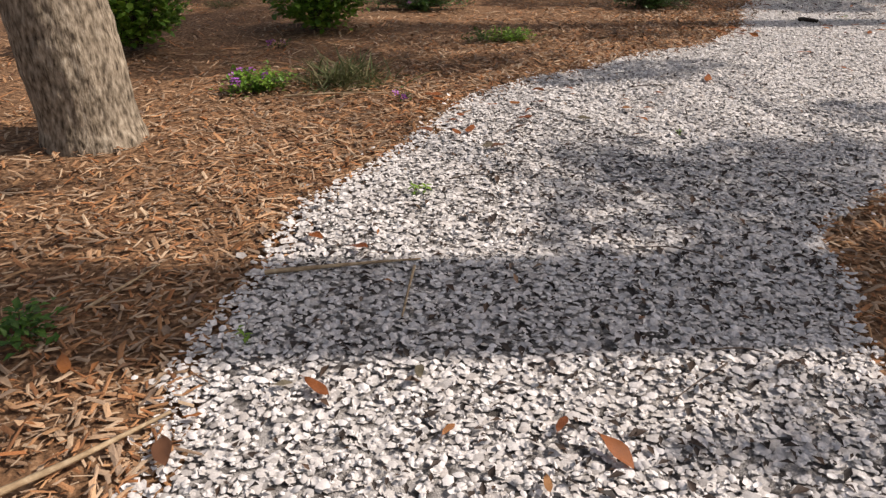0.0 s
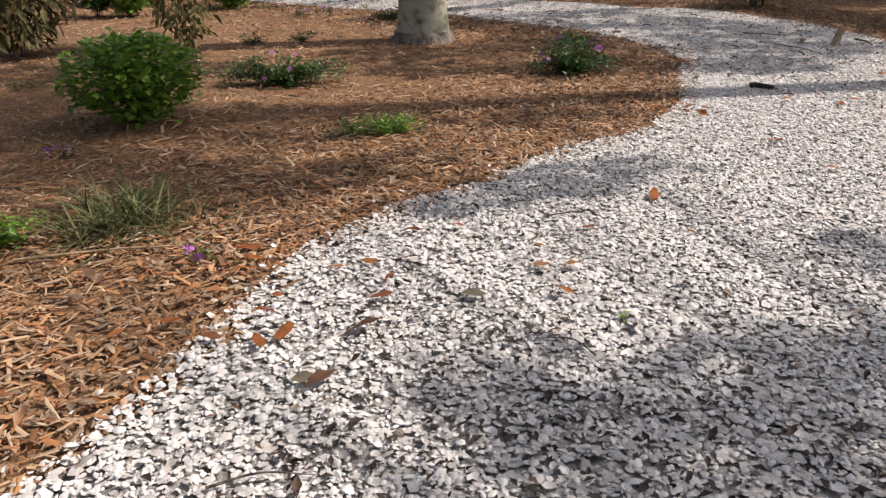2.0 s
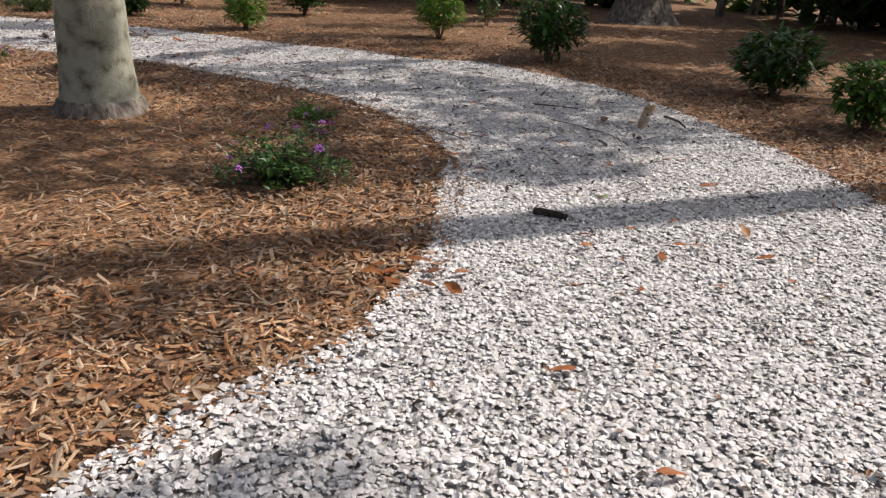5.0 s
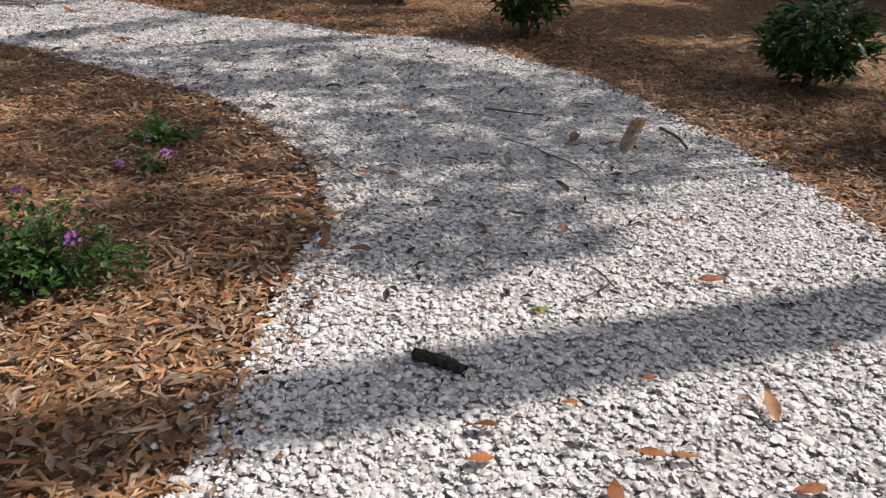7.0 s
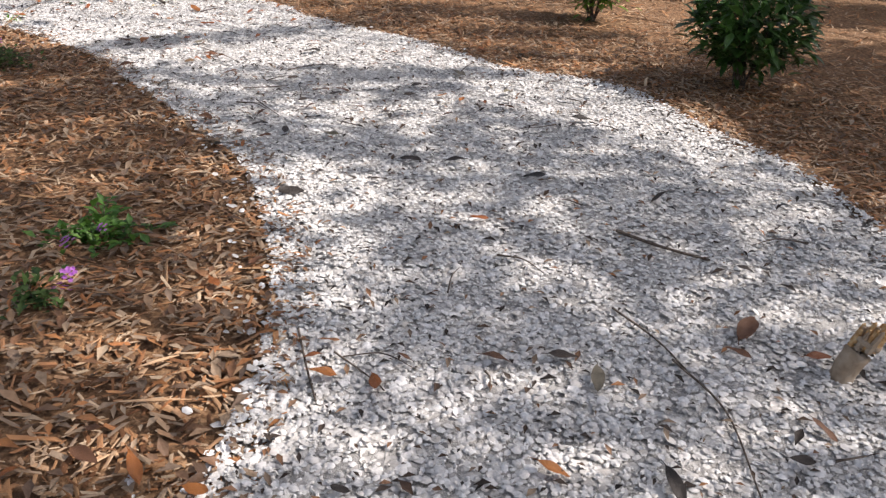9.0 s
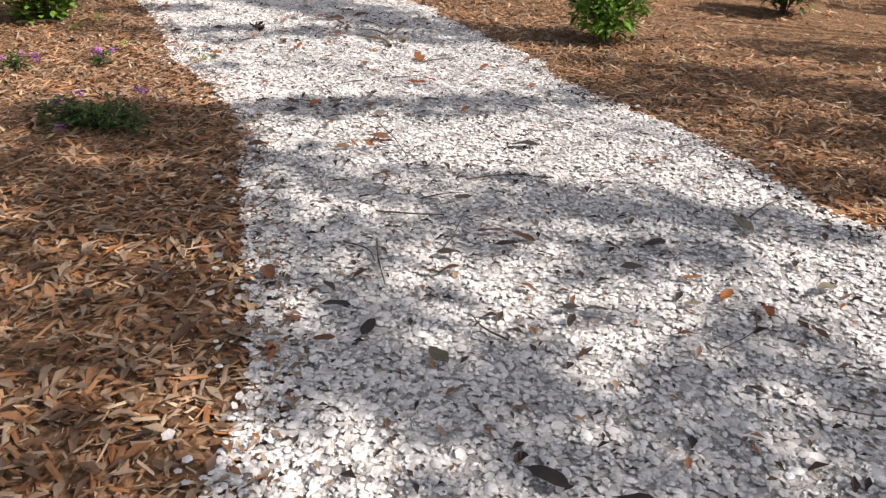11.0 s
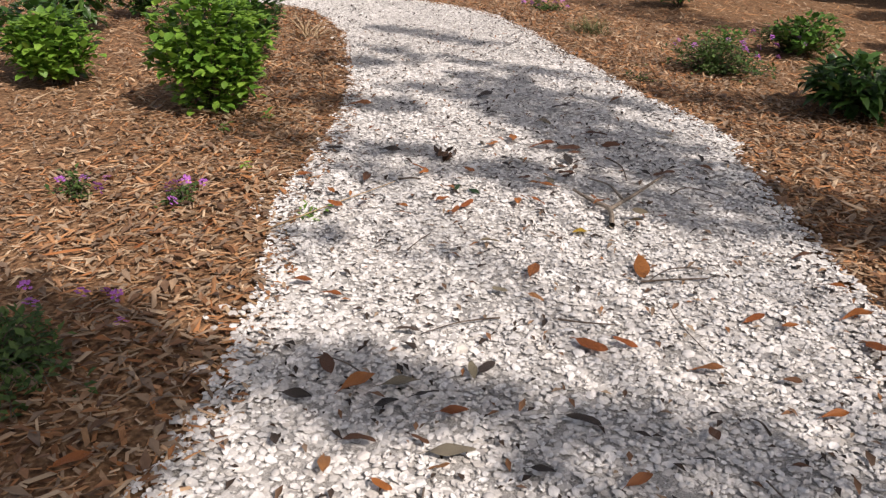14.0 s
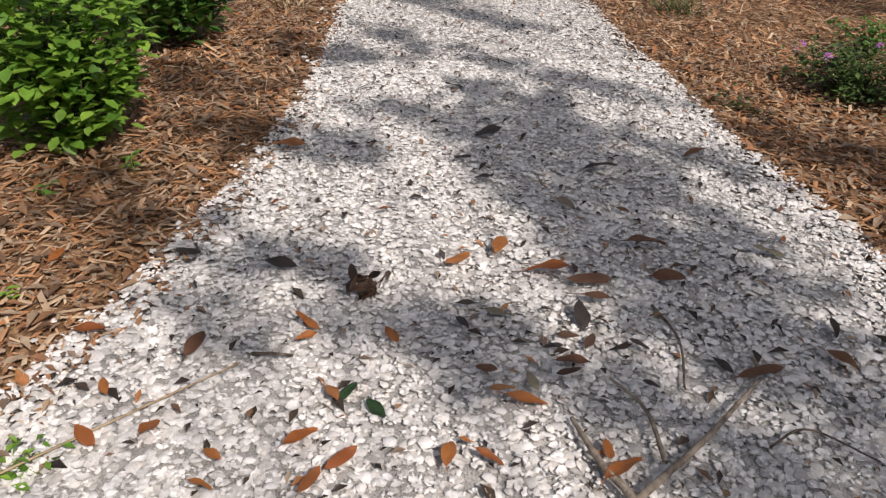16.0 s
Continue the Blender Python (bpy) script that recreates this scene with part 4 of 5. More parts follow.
forked("forked_branch", [([(1.24, 15.42, 0.03), (1.12, 15.53, 0.045), (1.0, 15.54, 0.045), (0.83, 15.58, 0.04)], 0.014, 0.006),
                         ([(1.12, 15.53, 0.045), (1.06, 15.78, 0.05), (1.0, 15.97, 0.05), (0.94, 16.14, 0.04)], 0.011, 0.005),
                         ([(1.06, 15.68, 0.045), (0.9, 15.76, 0.05), (0.75, 15.77, 0.04)], 0.007, 0.004)], GREY_STICK, "forked grey twig branch lying on white shells")
stick([(0.45, 14.05, 0.035), (0.35, 14.46, 0.04), (0.23, 14.91, 0.035)], 0.004, 0.0025, "long thin straw stalk lying on white shells", STRAW, "straw_stalk", 5)
stick([(5.86, 10.33, 0.03), (5.85, 10.1, 0.04), (5.81, 9.92, 0.03)], 0.012, 0.008, "grey weathered stick lying on white shells", seed=21)
stick([(2.78, 12.46, 0.03), (2.9, 12.44, 0.036), (2.97, 12.38, 0.03)], 0.004, 0.002, "thin dark twig lying on white shells", seed=22)
stick([(2.88, 12.54, 0.03), (2.97, 12.4, 0.036), (3.09, 12.25, 0.03)], 0.004, 0.002, "thin dark twig lying on white shells", seed=23)
stick([(3.14, 12.57, 0.03), (3.12, 12.72, 0.036), (3.07, 12.9, 0.03)], 0.003, 0.002, "thin grey twig lying on white shells", seed=24)
stick([(3.68, 10.04, 0.03), (3.75, 9.83, 0.035), (3.81, 9.67, 0.03)], 0.004, 0.003, "thin bent twig lying on white shells", seed=11)
stick([(3.82, 9.92, 0.03), (3.96, 9.79, 0.03), (4.0, 9.74, 0.03)], 0.0035, 0.002, "thin bent twig lying on white shells", seed=12)
stick([(2.74, 12.76, 0.03), (2.88, 12.8, 0.035), (3.0, 12.87, 0.03)], 0.004, 0.003, "thin dark twig lying on white shells", seed=13)
stick([(2.15, 13.76, 0.03), (2.38, 13.55, 0.035), (2.54, 13.38, 0.03)], 0.0032, 0.002, "thin grey twig lying on white shells", seed=14)
stick([(2.91, 13.27, 0.03), (3.07, 13.42, 0.035), (3.23, 13.47, 0.03)], 0.004, 0.002, "thin dark twig lying on white shells", seed=15)
stick([(0.52, 16.13, 0.03), (0.7, 16.07, 0.035), (0.87, 15.93, 0.03)], 0.005, 0.003, "thin bent twig lying on white shells", seed=16)
stick([(1.13, 15.96, 0.03), (1.14, 16.08, 0.045), (1.29, 16.16, 0.03)], 0.004, 0.002, "thin arched twig lying on white shells", seed=17)
stick([(1.72, 14.63, 0.03), (1.8, 14.69, 0.035), (1.86, 14.77, 0.03)], 0.004, 0.002, "thin twig lying on white shells", seed=18)
stick([(1.69, 15.1, 0.03), (1.76, 15.2, 0.04), (1.82, 15.34, 0.03)], 0.005, 0.003, "thin twig lying on white shells", seed=19)
stick([(4.86, 10.95, 0.03), (5.0, 10.82, 0.036), (5.2, 10.72, 0.03)], 0.008, 0.005, "dark slender stick lying on white shells", seed=4)
stick([(4.9, 10.0, 0.03), (5.0, 9.75, 0.034), (5.0, 9.4, 0.03)], 0.004, 0.0025, "thin bent twig lying on white shells", seed=5)
stick([(4.75, 10.3, 0.03), (4.87, 10.1, 0.034), (4.93, 9.95, 0.03)], 0.004, 0.003, "thin bent twig lying on white shells", seed=6)
stick([(-0.43, 2.42, 0.035), (-0.05, 2.5, 0.04), (0.15, 2.56, 0.03)], 0.011, 0.004, "flat dry palm stalk lying across shells and mulch", STRAW, "palm_stalk", 5)
stick([(0.13, 2.5, 0.03), (0.12, 2.3, 0.035), (0.11, 2.12, 0.03)], 0.006, 0.004, "short dry palm stalk lying on shells", STRAW, "palm_stalk", 5)
stick([(-0.98, 1.1, 0.03), (-0.7, 1.35, 0.035), (-0.5, 1.58, 0.03)], 0.014, 0.006, "thick dry palm stalk lying on mulch", STRAW, "palm_stalk", 5)
stick([(-1.0, 2.15, 0.02), (-0.9, 2.35, 0.03), (-0.86, 2.5, 0.02)], 0.008, 0.004, "dry palm stalk lying on shaded mulch", STRAW, "palm_stalk", 5)
stick([(0.35, 6.95, 0.02), (0.5, 7.04, 0.03), (0.6, 7.07, 0.02)], 0.016, 0.008, "pale wood splinter lying on mulch", STRAW, "splinter", 5)
stick([(-0.9, 5.0, 0.02), (-0.5, 5.06, 0.03), (-0.2, 5.1, 0.02)], 0.008, 0.004, "pale dry stalk lying on mulch", STRAW, "palm_stalk", 5)
stick([(-1.75, 14.5, 0.02), (-1.6, 14.62, 0.03), (-1.45, 14.72, 0.02)], 0.014, 0.01, "pale wood strip under a shrub", STRAW, "splinter", 5)
stick([(-0.9, 13.55, 0.02), (-0.5, 13.6, 0.035), (-0.28, 13.55, 0.02)], 0.012, 0.005, "pale palm stalk lying on mulch", STRAW, "palm_stalk", 5)
stick([(0.2, 14.95, 0.03), (0.24, 15.0, 0.04), (0.26, 15.05, 0.03)], 0.006, 0.004, "short grey broken twig on white shells", seed=8)

g = np.random.default_rng(96)
for k in range(46):
    p = path_spots(1, 0.05, 0.95, ROW(8.5), ROW(13.9) + 60)[0] if k < 38 else path_spots(1, 0.05, 0.95, ROW(2), ROW(8))[0]
    a, length = g.uniform(0, 6.28), g.uniform(0.08, 0.34)
    d = np.array([math.cos(a), math.sin(a)])
    s = np.array([-d[1], d[0]]) * g.normal(0, 0.12) * length
    z = 0.03
    stick([(*p, z), (*(p + d * length / 2 + s), z + 0.012), (*(p + d * length), z)], g.uniform(0.0025, 0.005), 0.0015, "thin dark twig lying on white shells", seed=k, sides=5)

# ---- fallen leaves ----
def dead_leaf_mesh(seed):
    """A curled dry leaf with a smooth oval outline, a folded midrib and a short stalk."""
    g = np.random.default_rng(seed)
    w, fold, bend, cup = g.uniform(0.14, 0.2), g.uniform(0.02, 0.3), g.uniform(-0.2, 0.3), g.uniform(-0.5, 0.9)
    fat = g.uniform(0.85, 1.25)
    y = np.array([0.0, 0.1, 0.24, 0.4, 0.58, 0.75, 0.9, 1.0])
    k = np.sin(np.pi * y**fat) ** 0.75 + 0.03
    across = np.array([-1.0, -0.55, 0.0, 0.55, 1.0])
    x = w * k[:, None] * across
    z = fold * np.abs(x) + cup * x * x - bend * (y[:, None] - 0.5) ** 2 + 0.03 * np.sin(y[:, None] * 9 + seed) * across
    z -= z.min()
    v = np.stack([x, np.broadcast_to(y[:, None] - 0.5, x.shape), z], -1).reshape(-1, 3)
    f = np.array([(5 * i + j, 5 * i + j + 1, 5 * i + j + 6, 5 * i + j + 5) for i in range(7) for j in range(4)])
    stem = z[0, 2]
    return join((v, f), tube([(0, -0.49, stem), (0.02, -0.58, stem + 0.01), (0.05, -0.68, stem)], [0.012, 0.01, 0.008], 4))


LEAVES = [mesh_of("fallen_leaf", *dead_leaf_mesh(s), True) for s in range(8)]


KIND_MESHES = {}


def place_leaf(x, y, size, yaw, mat, label):
    """A fallen leaf of one colour, lying along its yaw; on the mulch it lies a little higher."""
    made = KIND_MESHES.setdefault(mat.name, [])
    k = len(scene.objects)
    if len(made) < 6:
        made.append(mesh_of("fallen_leaf", *dead_leaf_mesh(60 + len(made) + 7 * len(KIND_MESHES)), True))
    g = np.random.default_rng(k)
    ob = part("fallen_leaf", made[k % len(made)], mat)
    on_path = in_path([(x, y)])[0]
    ob.matrix_world = Matrix.LocRotScale((x, y, bed_height([(x, y)])[0] + 0.029 if on_path else 0.038), Euler((g.normal(0, 0.18), g.normal(0, 0.2), radians(yaw))), Vector((g.uniform(0.9, 1.25), 1, 1)) * size * 1.22)
    return tagged(ob, label if on_path else label.replace("white shells", "wood-chip mulch"), "leaf", "fallen leaves")


def fallen_leaf(x, y, size, k, z=0.027, label="curled brown dead leaf lying on white shells"):
    g = np.random.default_rng(1000 + k)
    ob = part("fallen_leaf", LEAVES[k % 8], DEAD)
    ob.matrix_world = Matrix.LocRotScale((x, y, z), Euler((g.normal(0, 0.13), g.normal(0, 0.13), g.uniform(0, 6.28))), (size,) * 3)
    return tagged(ob, label, "leaf", "fallen leaves")


ORANGE_TEXT = "curled orange-brown dead leaf lying on white shells"
BROWN_TEXT = "dull brown dead leaf lying flat on white shells"
BLACKENED_TEXT = "blackened damp leaf pressed into white shells"
OLIVE_GREY_TEXT = "faded grey-olive dead leaf lying on white shells"
ORANGE_START = [(-0.11, 1.7, 0.085, 231), (0.28, 1.52, 0.058, 333), (0.59, 1.55, 0.066, 335), (0.72, 1.44, 0.103, 219), (0.53, 1.32, 0.058, 182), (-0.43, 1.56, 0.045, 272), (-0.1, 2.63, 0.086, 234), (-0.29, 2.72, 0.091, 223), (-0.58, 2.63, 0.091, 272), (-1.05, 3.06, 0.064, 272), (-0.9, 1.79, 0.084, 210), (0.69, 4.49, 0.075, 285), (1.39, 4.46, 0.08, 213), (1.47, 4.7, 0.072, 266), (1.34, 4.71, 0.062, 266), (0.8, 4.82, 0.075, 287), (0.64, 4.81, 0.063, 246), (0.5, 4.77, 0.057, 266), (0.72, 4.64, 0.062, 319), (0.29, 4.53, 0.045, 266), (1.37, 4.91, 0.063, 225), (0.26, 4.4, 0.07, 266)]
ORANGE_START_MORE = [(0.35, 4.23, 0.096, 337), (0.27, 4.18, 0.084, 208), (0.1, 4.22, 0.065, 266), (-0.23, 4.26, 0.086, 308), (-0.07, 4.35, 0.077, 296), (0.11, 4.77, 0.1, 266)]
BROWN_START = [(-0.46, 1.41, 0.105, 202), (0.63, 4.24, 0.117, 283), (0.5, 3.91, 0.12, 325)]
OLIVE_GREY_START = [(0.19, 1.78, 0.082, 183), (-0.21, 1.71, 0.05, 272), (1.04, 4.46, 0.093, 266), (0.45, 3.92, 0.073, 266)]
ORANGE_BEND = [(3.13, 6.43, 0.084, 267), (1.04, 5.17, 0.051, 266), (0.82, 5.13, 0.082, 308), (1.63, 5.1, 0.051, 266), (3.19, 5.82, 0.088, 266), (2.07, 5.5, 0.12, 165), (0.11, 5.01, 0.097, 266), (3.8, 7.66, 0.09, 256), (3.75, 7.53, 0.071, 273), (4.22, 7.44, 0.084, 237), (4.31, 7.4, 0.078, 256), (4.05, 7.32, 0.076, 158), (4.09, 7.71, 0.045, 256), (4.69, 7.56, 0.12, 161), (4.63, 7.6, 0.045, 256), (4.39, 7.77, 0.045, 257), (4.98, 8.34, 0.094, 257), (3.75, 6.99, 0.064, 315), (2.84, 7.23, 0.079, 230), (2.94, 7.16, 0.093, 202), (3.03, 7.32, 0.072, 280), (2.94, 7.43, 0.059, 289)]
ORANGE_BEND_MORE = [(2.87, 7.5, 0.096, 248), (3.48, 7.09, 0.045, 241), (4.57, 7.22, 0.076, 256), (4.12, 6.94, 0.057, 256), (3.83, 7.32, 0.055, 169), (4.5, 6.94, 0.051, 256), (2.63, 7.4, 0.106, 220), (2.73, 7.4, 0.089, 330), (2.68, 7.49, 0.072, 241), (5.04, 8.93, 0.064, 179), (5.15, 8.9, 0.052, 238), (4.59, 8.93, 0.066, 327)]
BROWN_BEND = [(3.63, 6.95, 0.045, 255), (2.9, 7.35, 0.094, 264), (3.65, 8.88, 0.091, 278)]
BLACKENED_BEND = [(4.01, 7.52, 0.06, 219), (4.21, 8.95, 0.052, 257)]
OLIVE_GREY_BEND = [(4.5, 6.74, 0.063, 256), (3.36, 7.35, 0.077, 256)]
ORANGE_TURN = [(3.97, 9.76, 0.087, 198), (3.8, 9.97, 0.053, 273), (3.81, 9.79, 0.07, 273), (3.76, 9.87, 0.061, 273), (4.47, 9.44, 0.081, 254), (5.38, 10.05, 0.07, 273), (3.59, 9.29, 0.062, 256), (4.27, 10.97, 0.07, 275), (3.41, 9.35, 0.094, 216), (3.51, 9.0, 0.076, 317), (4.14, 12.74, 0.082, 350), (4.28, 12.7, 0.087, 194), (4.01, 12.81, 0.056, 285), (3.03, 11.71, 0.045, 3)]
BROWN_TURN = [(4.04, 9.9, 0.063, 273), (4.33, 9.92, 0.086, 273), (5.19, 10.19, 0.12, 325), (5.26, 9.68, 0.075, 230), (5.05, 9.24, 0.072, 255), (5.12, 10.04, 0.078, 228), (4.22, 9.03, 0.072, 197), (3.27, 9.38, 0.084, 243), (3.53, 9.12, 0.096, 350), (3.23, 12.82, 0.088, 304), (3.37, 12.83, 0.079, 275), (3.24, 12.45, 0.072, 321), (3.19, 12.4, 0.06, 303), (2.99, 12.26, 0.067, 312), (3.53, 12.46, 0.056, 256), (2.96, 11.9, 0.059, 337), (3.11, 11.86, 0.057, 303), (4.39, 12.67, 0.051, 217), (4.44, 12.65, 0.072, 230), (4.07, 12.43, 0.056, 287), (2.71, 12.1, 0.093, 236)]
BLACKENED_TURN = [(4.54, 9.96, 0.087, 273), (3.8, 9.22, 0.064, 242), (4.45, 9.13, 0.074, 271), (4.55, 9.12, 0.078, 297), (4.87, 9.32, 0.047, 236), (4.78, 9.41, 0.096, 193), (3.94, 9.32, 0.045, 255), (5.15, 9.54, 0.054, 253), (5.1, 11.29, 0.12, 261), (5.31, 10.64, 0.068, 222), (3.78, 11.34, 0.075, 276), (3.91, 11.63, 0.097, 261), (3.41, 11.14, 0.099, 275), (4.54, 11.5, 0.096, 276), (4.13, 11.65, 0.12, 261), (4.87, 12.49, 0.12, 277), (3.33, 12.74, 0.075, 304), (3.03, 12.04, 0.079, 295), (3.19, 11.98, 0.073, 5), (3.73, 12.33, 0.057, 4), (3.7, 12.4, 0.073, 311), (3.8, 12.78, 0.071, 303)]
BLACKENED_TURN_MORE = [(3.69, 12.92, 0.066, 304), (2.45, 12.93, 0.062, 305), (2.63, 12.85, 0.045, 305), (3.21, 11.88, 0.052, 221), (2.94, 12.13, 0.081, 239), (3.17, 12.56, 0.082, 294)]
OLIVE_GREY_TURN = [(4.64, 9.85, 0.101, 174), (3.78, 12.43, 0.061, 278), (4.05, 12.63, 0.056, 303), (3.45, 11.95, 0.093, 236), (4.44, 12.96, 0.091, 327), (2.97, 11.8, 0.054, 288), (2.25, 12.76, 0.087, 305)]
BLACKENED_LATE = [(3.83, 13.02, 0.086, 320), (2.99, 13.07, 0.065, 304), (2.98, 13.82, 0.12, 306), (1.62, 13.67, 0.086, 307), (1.81, 13.86, 0.066, 325), (1.84, 13.98, 0.071, 350), (2.19, 14.28, 0.086, 309), (1.83, 14.22, 0.076, 19), (2.5, 14.43, 0.045, 309), (2.33, 14.37, 0.053, 309), (2.28, 14.04, 0.058, 310), (1.77, 13.53, 0.048, 257), (1.5, 14.14, 0.068, 316), (-0.43, 14.93, 0.084, 316)]
OLIVE_GREY_LATE = [(4.1, 13.37, 0.12, 224), (1.82, 14.17, 0.076, 238), (1.75, 13.95, 0.103, 334), (2.09, 13.89, 0.106, 325), (1.09, 14.83, 0.072, 326), (1.45, 14.59, 0.053, 326)]
BROWN_LATE = [(2.56, 13.11, 0.069, 305), (3.49, 13.53, 0.051, 305), (2.28, 13.54, 0.12, 306), (1.83, 13.12, 0.115, 281), (1.91, 13.71, 0.078, 318), (2.0, 13.85, 0.054, 284), (1.53, 13.82, 0.093, 253), (2.42, 14.96, 0.048, 306), (2.44, 14.54, 0.07, 229), (2.66, 14.61, 0.045, 309), (0.1, 14.82, 0.094, 48)]
ORANGE_LATE = [(2.87, 13.47, 0.055, 281), (3.62, 13.94, 0.101, 305), (2.94, 14.12, 0.071, 306), (1.13, 14.06, 0.062, 326), (0.97, 14.02, 0.074, 337), (1.4, 14.8, 0.12, 39), (1.57, 14.66, 0.057, 286), (1.92, 14.59, 0.097, 288), (1.97, 14.7, 0.073, 306), (2.23, 14.8, 0.084, 306), (1.67, 13.85, 0.101, 359), (1.95, 14.0, 0.074, 333), (1.94, 13.59, 0.076, 242), (2.09, 13.67, 0.057, 287), (2.12, 13.83, 0.053, 304), (2.59, 14.9, 0.071, 333), (2.45, 14.22, 0.068, 350), (0.39, 14.64, 0.085, 56), (0.59, 14.95, 0.085, 15), (0.73, 14.92, 0.072, 35), (0.35, 14.5, 0.078, 289), (0.18, 14.57, 0.06, 267)]
ORANGE_LATE_MORE = [(0.55, 14.75, 0.048, 298), (-0.11, 14.57, 0.08, 333), (0.63, 14.7, 0.057, 309)]
ORANGE_END = [(1.62, 15.18, 0.119, 230), (2.12, 15.2, 0.071, 343), (2.32, 15.53, 0.112, 342), (2.15, 15.68, 0.082, 275), (2.22, 15.26, 0.05, 326), (2.54, 15.14, 0.047, 306), (2.47, 15.37, 0.101, 242), (0.13, 15.14, 0.086, 291), (0.2, 15.11, 0.059, 7), (0.47, 15.08, 0.063, 268), (0.72, 15.51, 0.102, 325), (0.66, 15.48, 0.063, 347), (0.03, 15.71, 0.103, 20), (0.01, 15.89, 0.12, 42), (0.22, 15.95, 0.12, 324), (0.8, 15.24, 0.073, 53), (0.78, 15.3, 0.045, 346), (0.85, 15.32, 0.067, 312), (0.7, 15.01, 0.077, 13), (0.31, 15.33, 0.071, 271), (-1.17, 15.55, 0.12, 335), (-0.41, 15.65, 0.067, 355)]
ORANGE_END_MORE = [(-0.66, 15.31, 0.045, 334), (1.03, 15.58, 0.12, 14), (0.96, 15.59, 0.065, 238)]
BROWN_END = [(1.92, 15.83, 0.072, 326), (0.42, 15.98, 0.104, 315), (-0.33, 17.16, 0.105, 335), (0.22, 16.37, 0.12, 334), (0.33, 16.03, 0.12, 334), (0.57, 15.49, 0.057, 302), (0.65, 15.72, 0.079, 333), (-0.03, 16.47, 0.07, 290), (0.99, 16.41, 0.091, 275), (0.43, 16.28, 0.09, 314), (0.92, 16.16, 0.12, 347)]
BLACKENED_END = [(0.48, 15.88, 0.097, 244), (0.27, 15.6, 0.061, 333), (0.35, 15.54, 0.055, 276), (0.67, 15.94, 0.056, 298), (0.57, 15.71, 0.049, 333), (-0.72, 16.17, 0.062, 335), (-0.5, 16.14, 0.065, 356), (-0.22, 15.18, 0.1, 315), (0.87, 16.53, 0.076, 236), (1.11, 16.28, 0.065, 229), (-0.39, 16.66, 0.12, 335), (-1.61, 16.64, 0.093, 336), (-0.94, 16.44, 0.12, 359), (0.85, 16.09, 0.063, 280), (0.82, 15.85, 0.045, 300)]
OLIVE_GREY_END = [(0.36, 15.66, 0.086, 333), (-0.16, 16.3, 0.073, 291), (0.46, 16.73, 0.093, 312), (0.67, 15.57, 0.062, 257)]
for rows, mat, label in ((ORANGE_START, ORANGE_LEAF, ORANGE_TEXT), (ORANGE_START_MORE, ORANGE_LEAF, ORANGE_TEXT), (BROWN_START, BROWN_LEAF, BROWN_TEXT), (OLIVE_GREY_START, OLIVE_GREY_LEAF, OLIVE_GREY_TEXT), (ORANGE_BEND, ORANGE_LEAF, ORANGE_TEXT), (ORANGE_BEND_MORE, ORANGE_LEAF, ORANGE_TEXT), (BROWN_BEND, BROWN_LEAF, BROWN_TEXT), (BLACKENED_BEND, BLACKENED_LEAF, BLACKENED_TEXT), (OLIVE_GREY_BEND, OLIVE_GREY_LEAF, OLIVE_GREY_TEXT), (ORANGE_TURN, ORANGE_LEAF, ORANGE_TEXT), (BROWN_TURN, BROWN_LEAF, BROWN_TEXT), (BLACKENED_TURN, BLACKENED_LEAF, BLACKENED_TEXT), (BLACKENED_TURN_MORE, BLACKENED_LEAF, BLACKENED_TEXT), (OLIVE_GREY_TURN, OLIVE_GREY_LEAF, OLIVE_GREY_TEXT), (BLACKENED_LATE, BLACKENED_LEAF, BLACKENED_TEXT), (OLIVE_GREY_LATE, OLIVE_GREY_LEAF, OLIVE_GREY_TEXT), (BROWN_LATE, BROWN_LEAF, BROWN_TEXT), (ORANGE_LATE, ORANGE_LEAF, ORANGE_TEXT), (ORANGE_LATE_MORE, ORANGE_LEAF, ORANGE_TEXT), (ORANGE_END, ORANGE_LEAF, ORANGE_TEXT), (ORANGE_END_MORE, ORANGE_LEAF, ORANGE_TEXT), (BROWN_END, BROWN_LEAF, BROWN_TEXT), (BLACKENED_END, BLACKENED_LEAF, BLACKENED_TEXT), (OLIVE_GREY_END, OLIVE_GREY_LEAF, OLIVE_GREY_TEXT)):
    for x, y, size, yaw in rows:
        place_leaf(x, y, size, yaw, mat, label)

SPECIAL_LEAVES = [(0.48, 15.12, GREEN_FALLEN, "dark green fallen leaf lying on white shells"), (0.57, 15.16, GREEN_FALLEN, "dark green fallen leaf lying on white shells"),
                  (1.21, 15.25, YELLOW_LEAF, "yellow fallen leaf lying on white shells"), (4.22, 8.28, LEAF_BRIGHT, "bright green fallen leaf lying on white shells")]
spots = np.concatenate([smooth_line(EDGE_IN[6:20], 18) + rng.normal(0, 1, (18, 2)) * 0.28 - (0.28, 0), smooth_line(EDGE_IN[18:34], 22) + rng.normal(0, 1, (22, 2)) * 0.3 - (0.3, 0.1), smooth_line(EDGE_OUT[14:32], 12) + rng.normal(0, 1, (12, 2)) * 0.25 + (0.3, 0.2)])
for k, (x, y) in enumerate(spots[~in_path(spots)]):
    fallen_leaf(x, y, rng.uniform(0.06, 0.11), 400 + k, 0.034, "orange-brown dead leaf lying on wood-chip mulch")

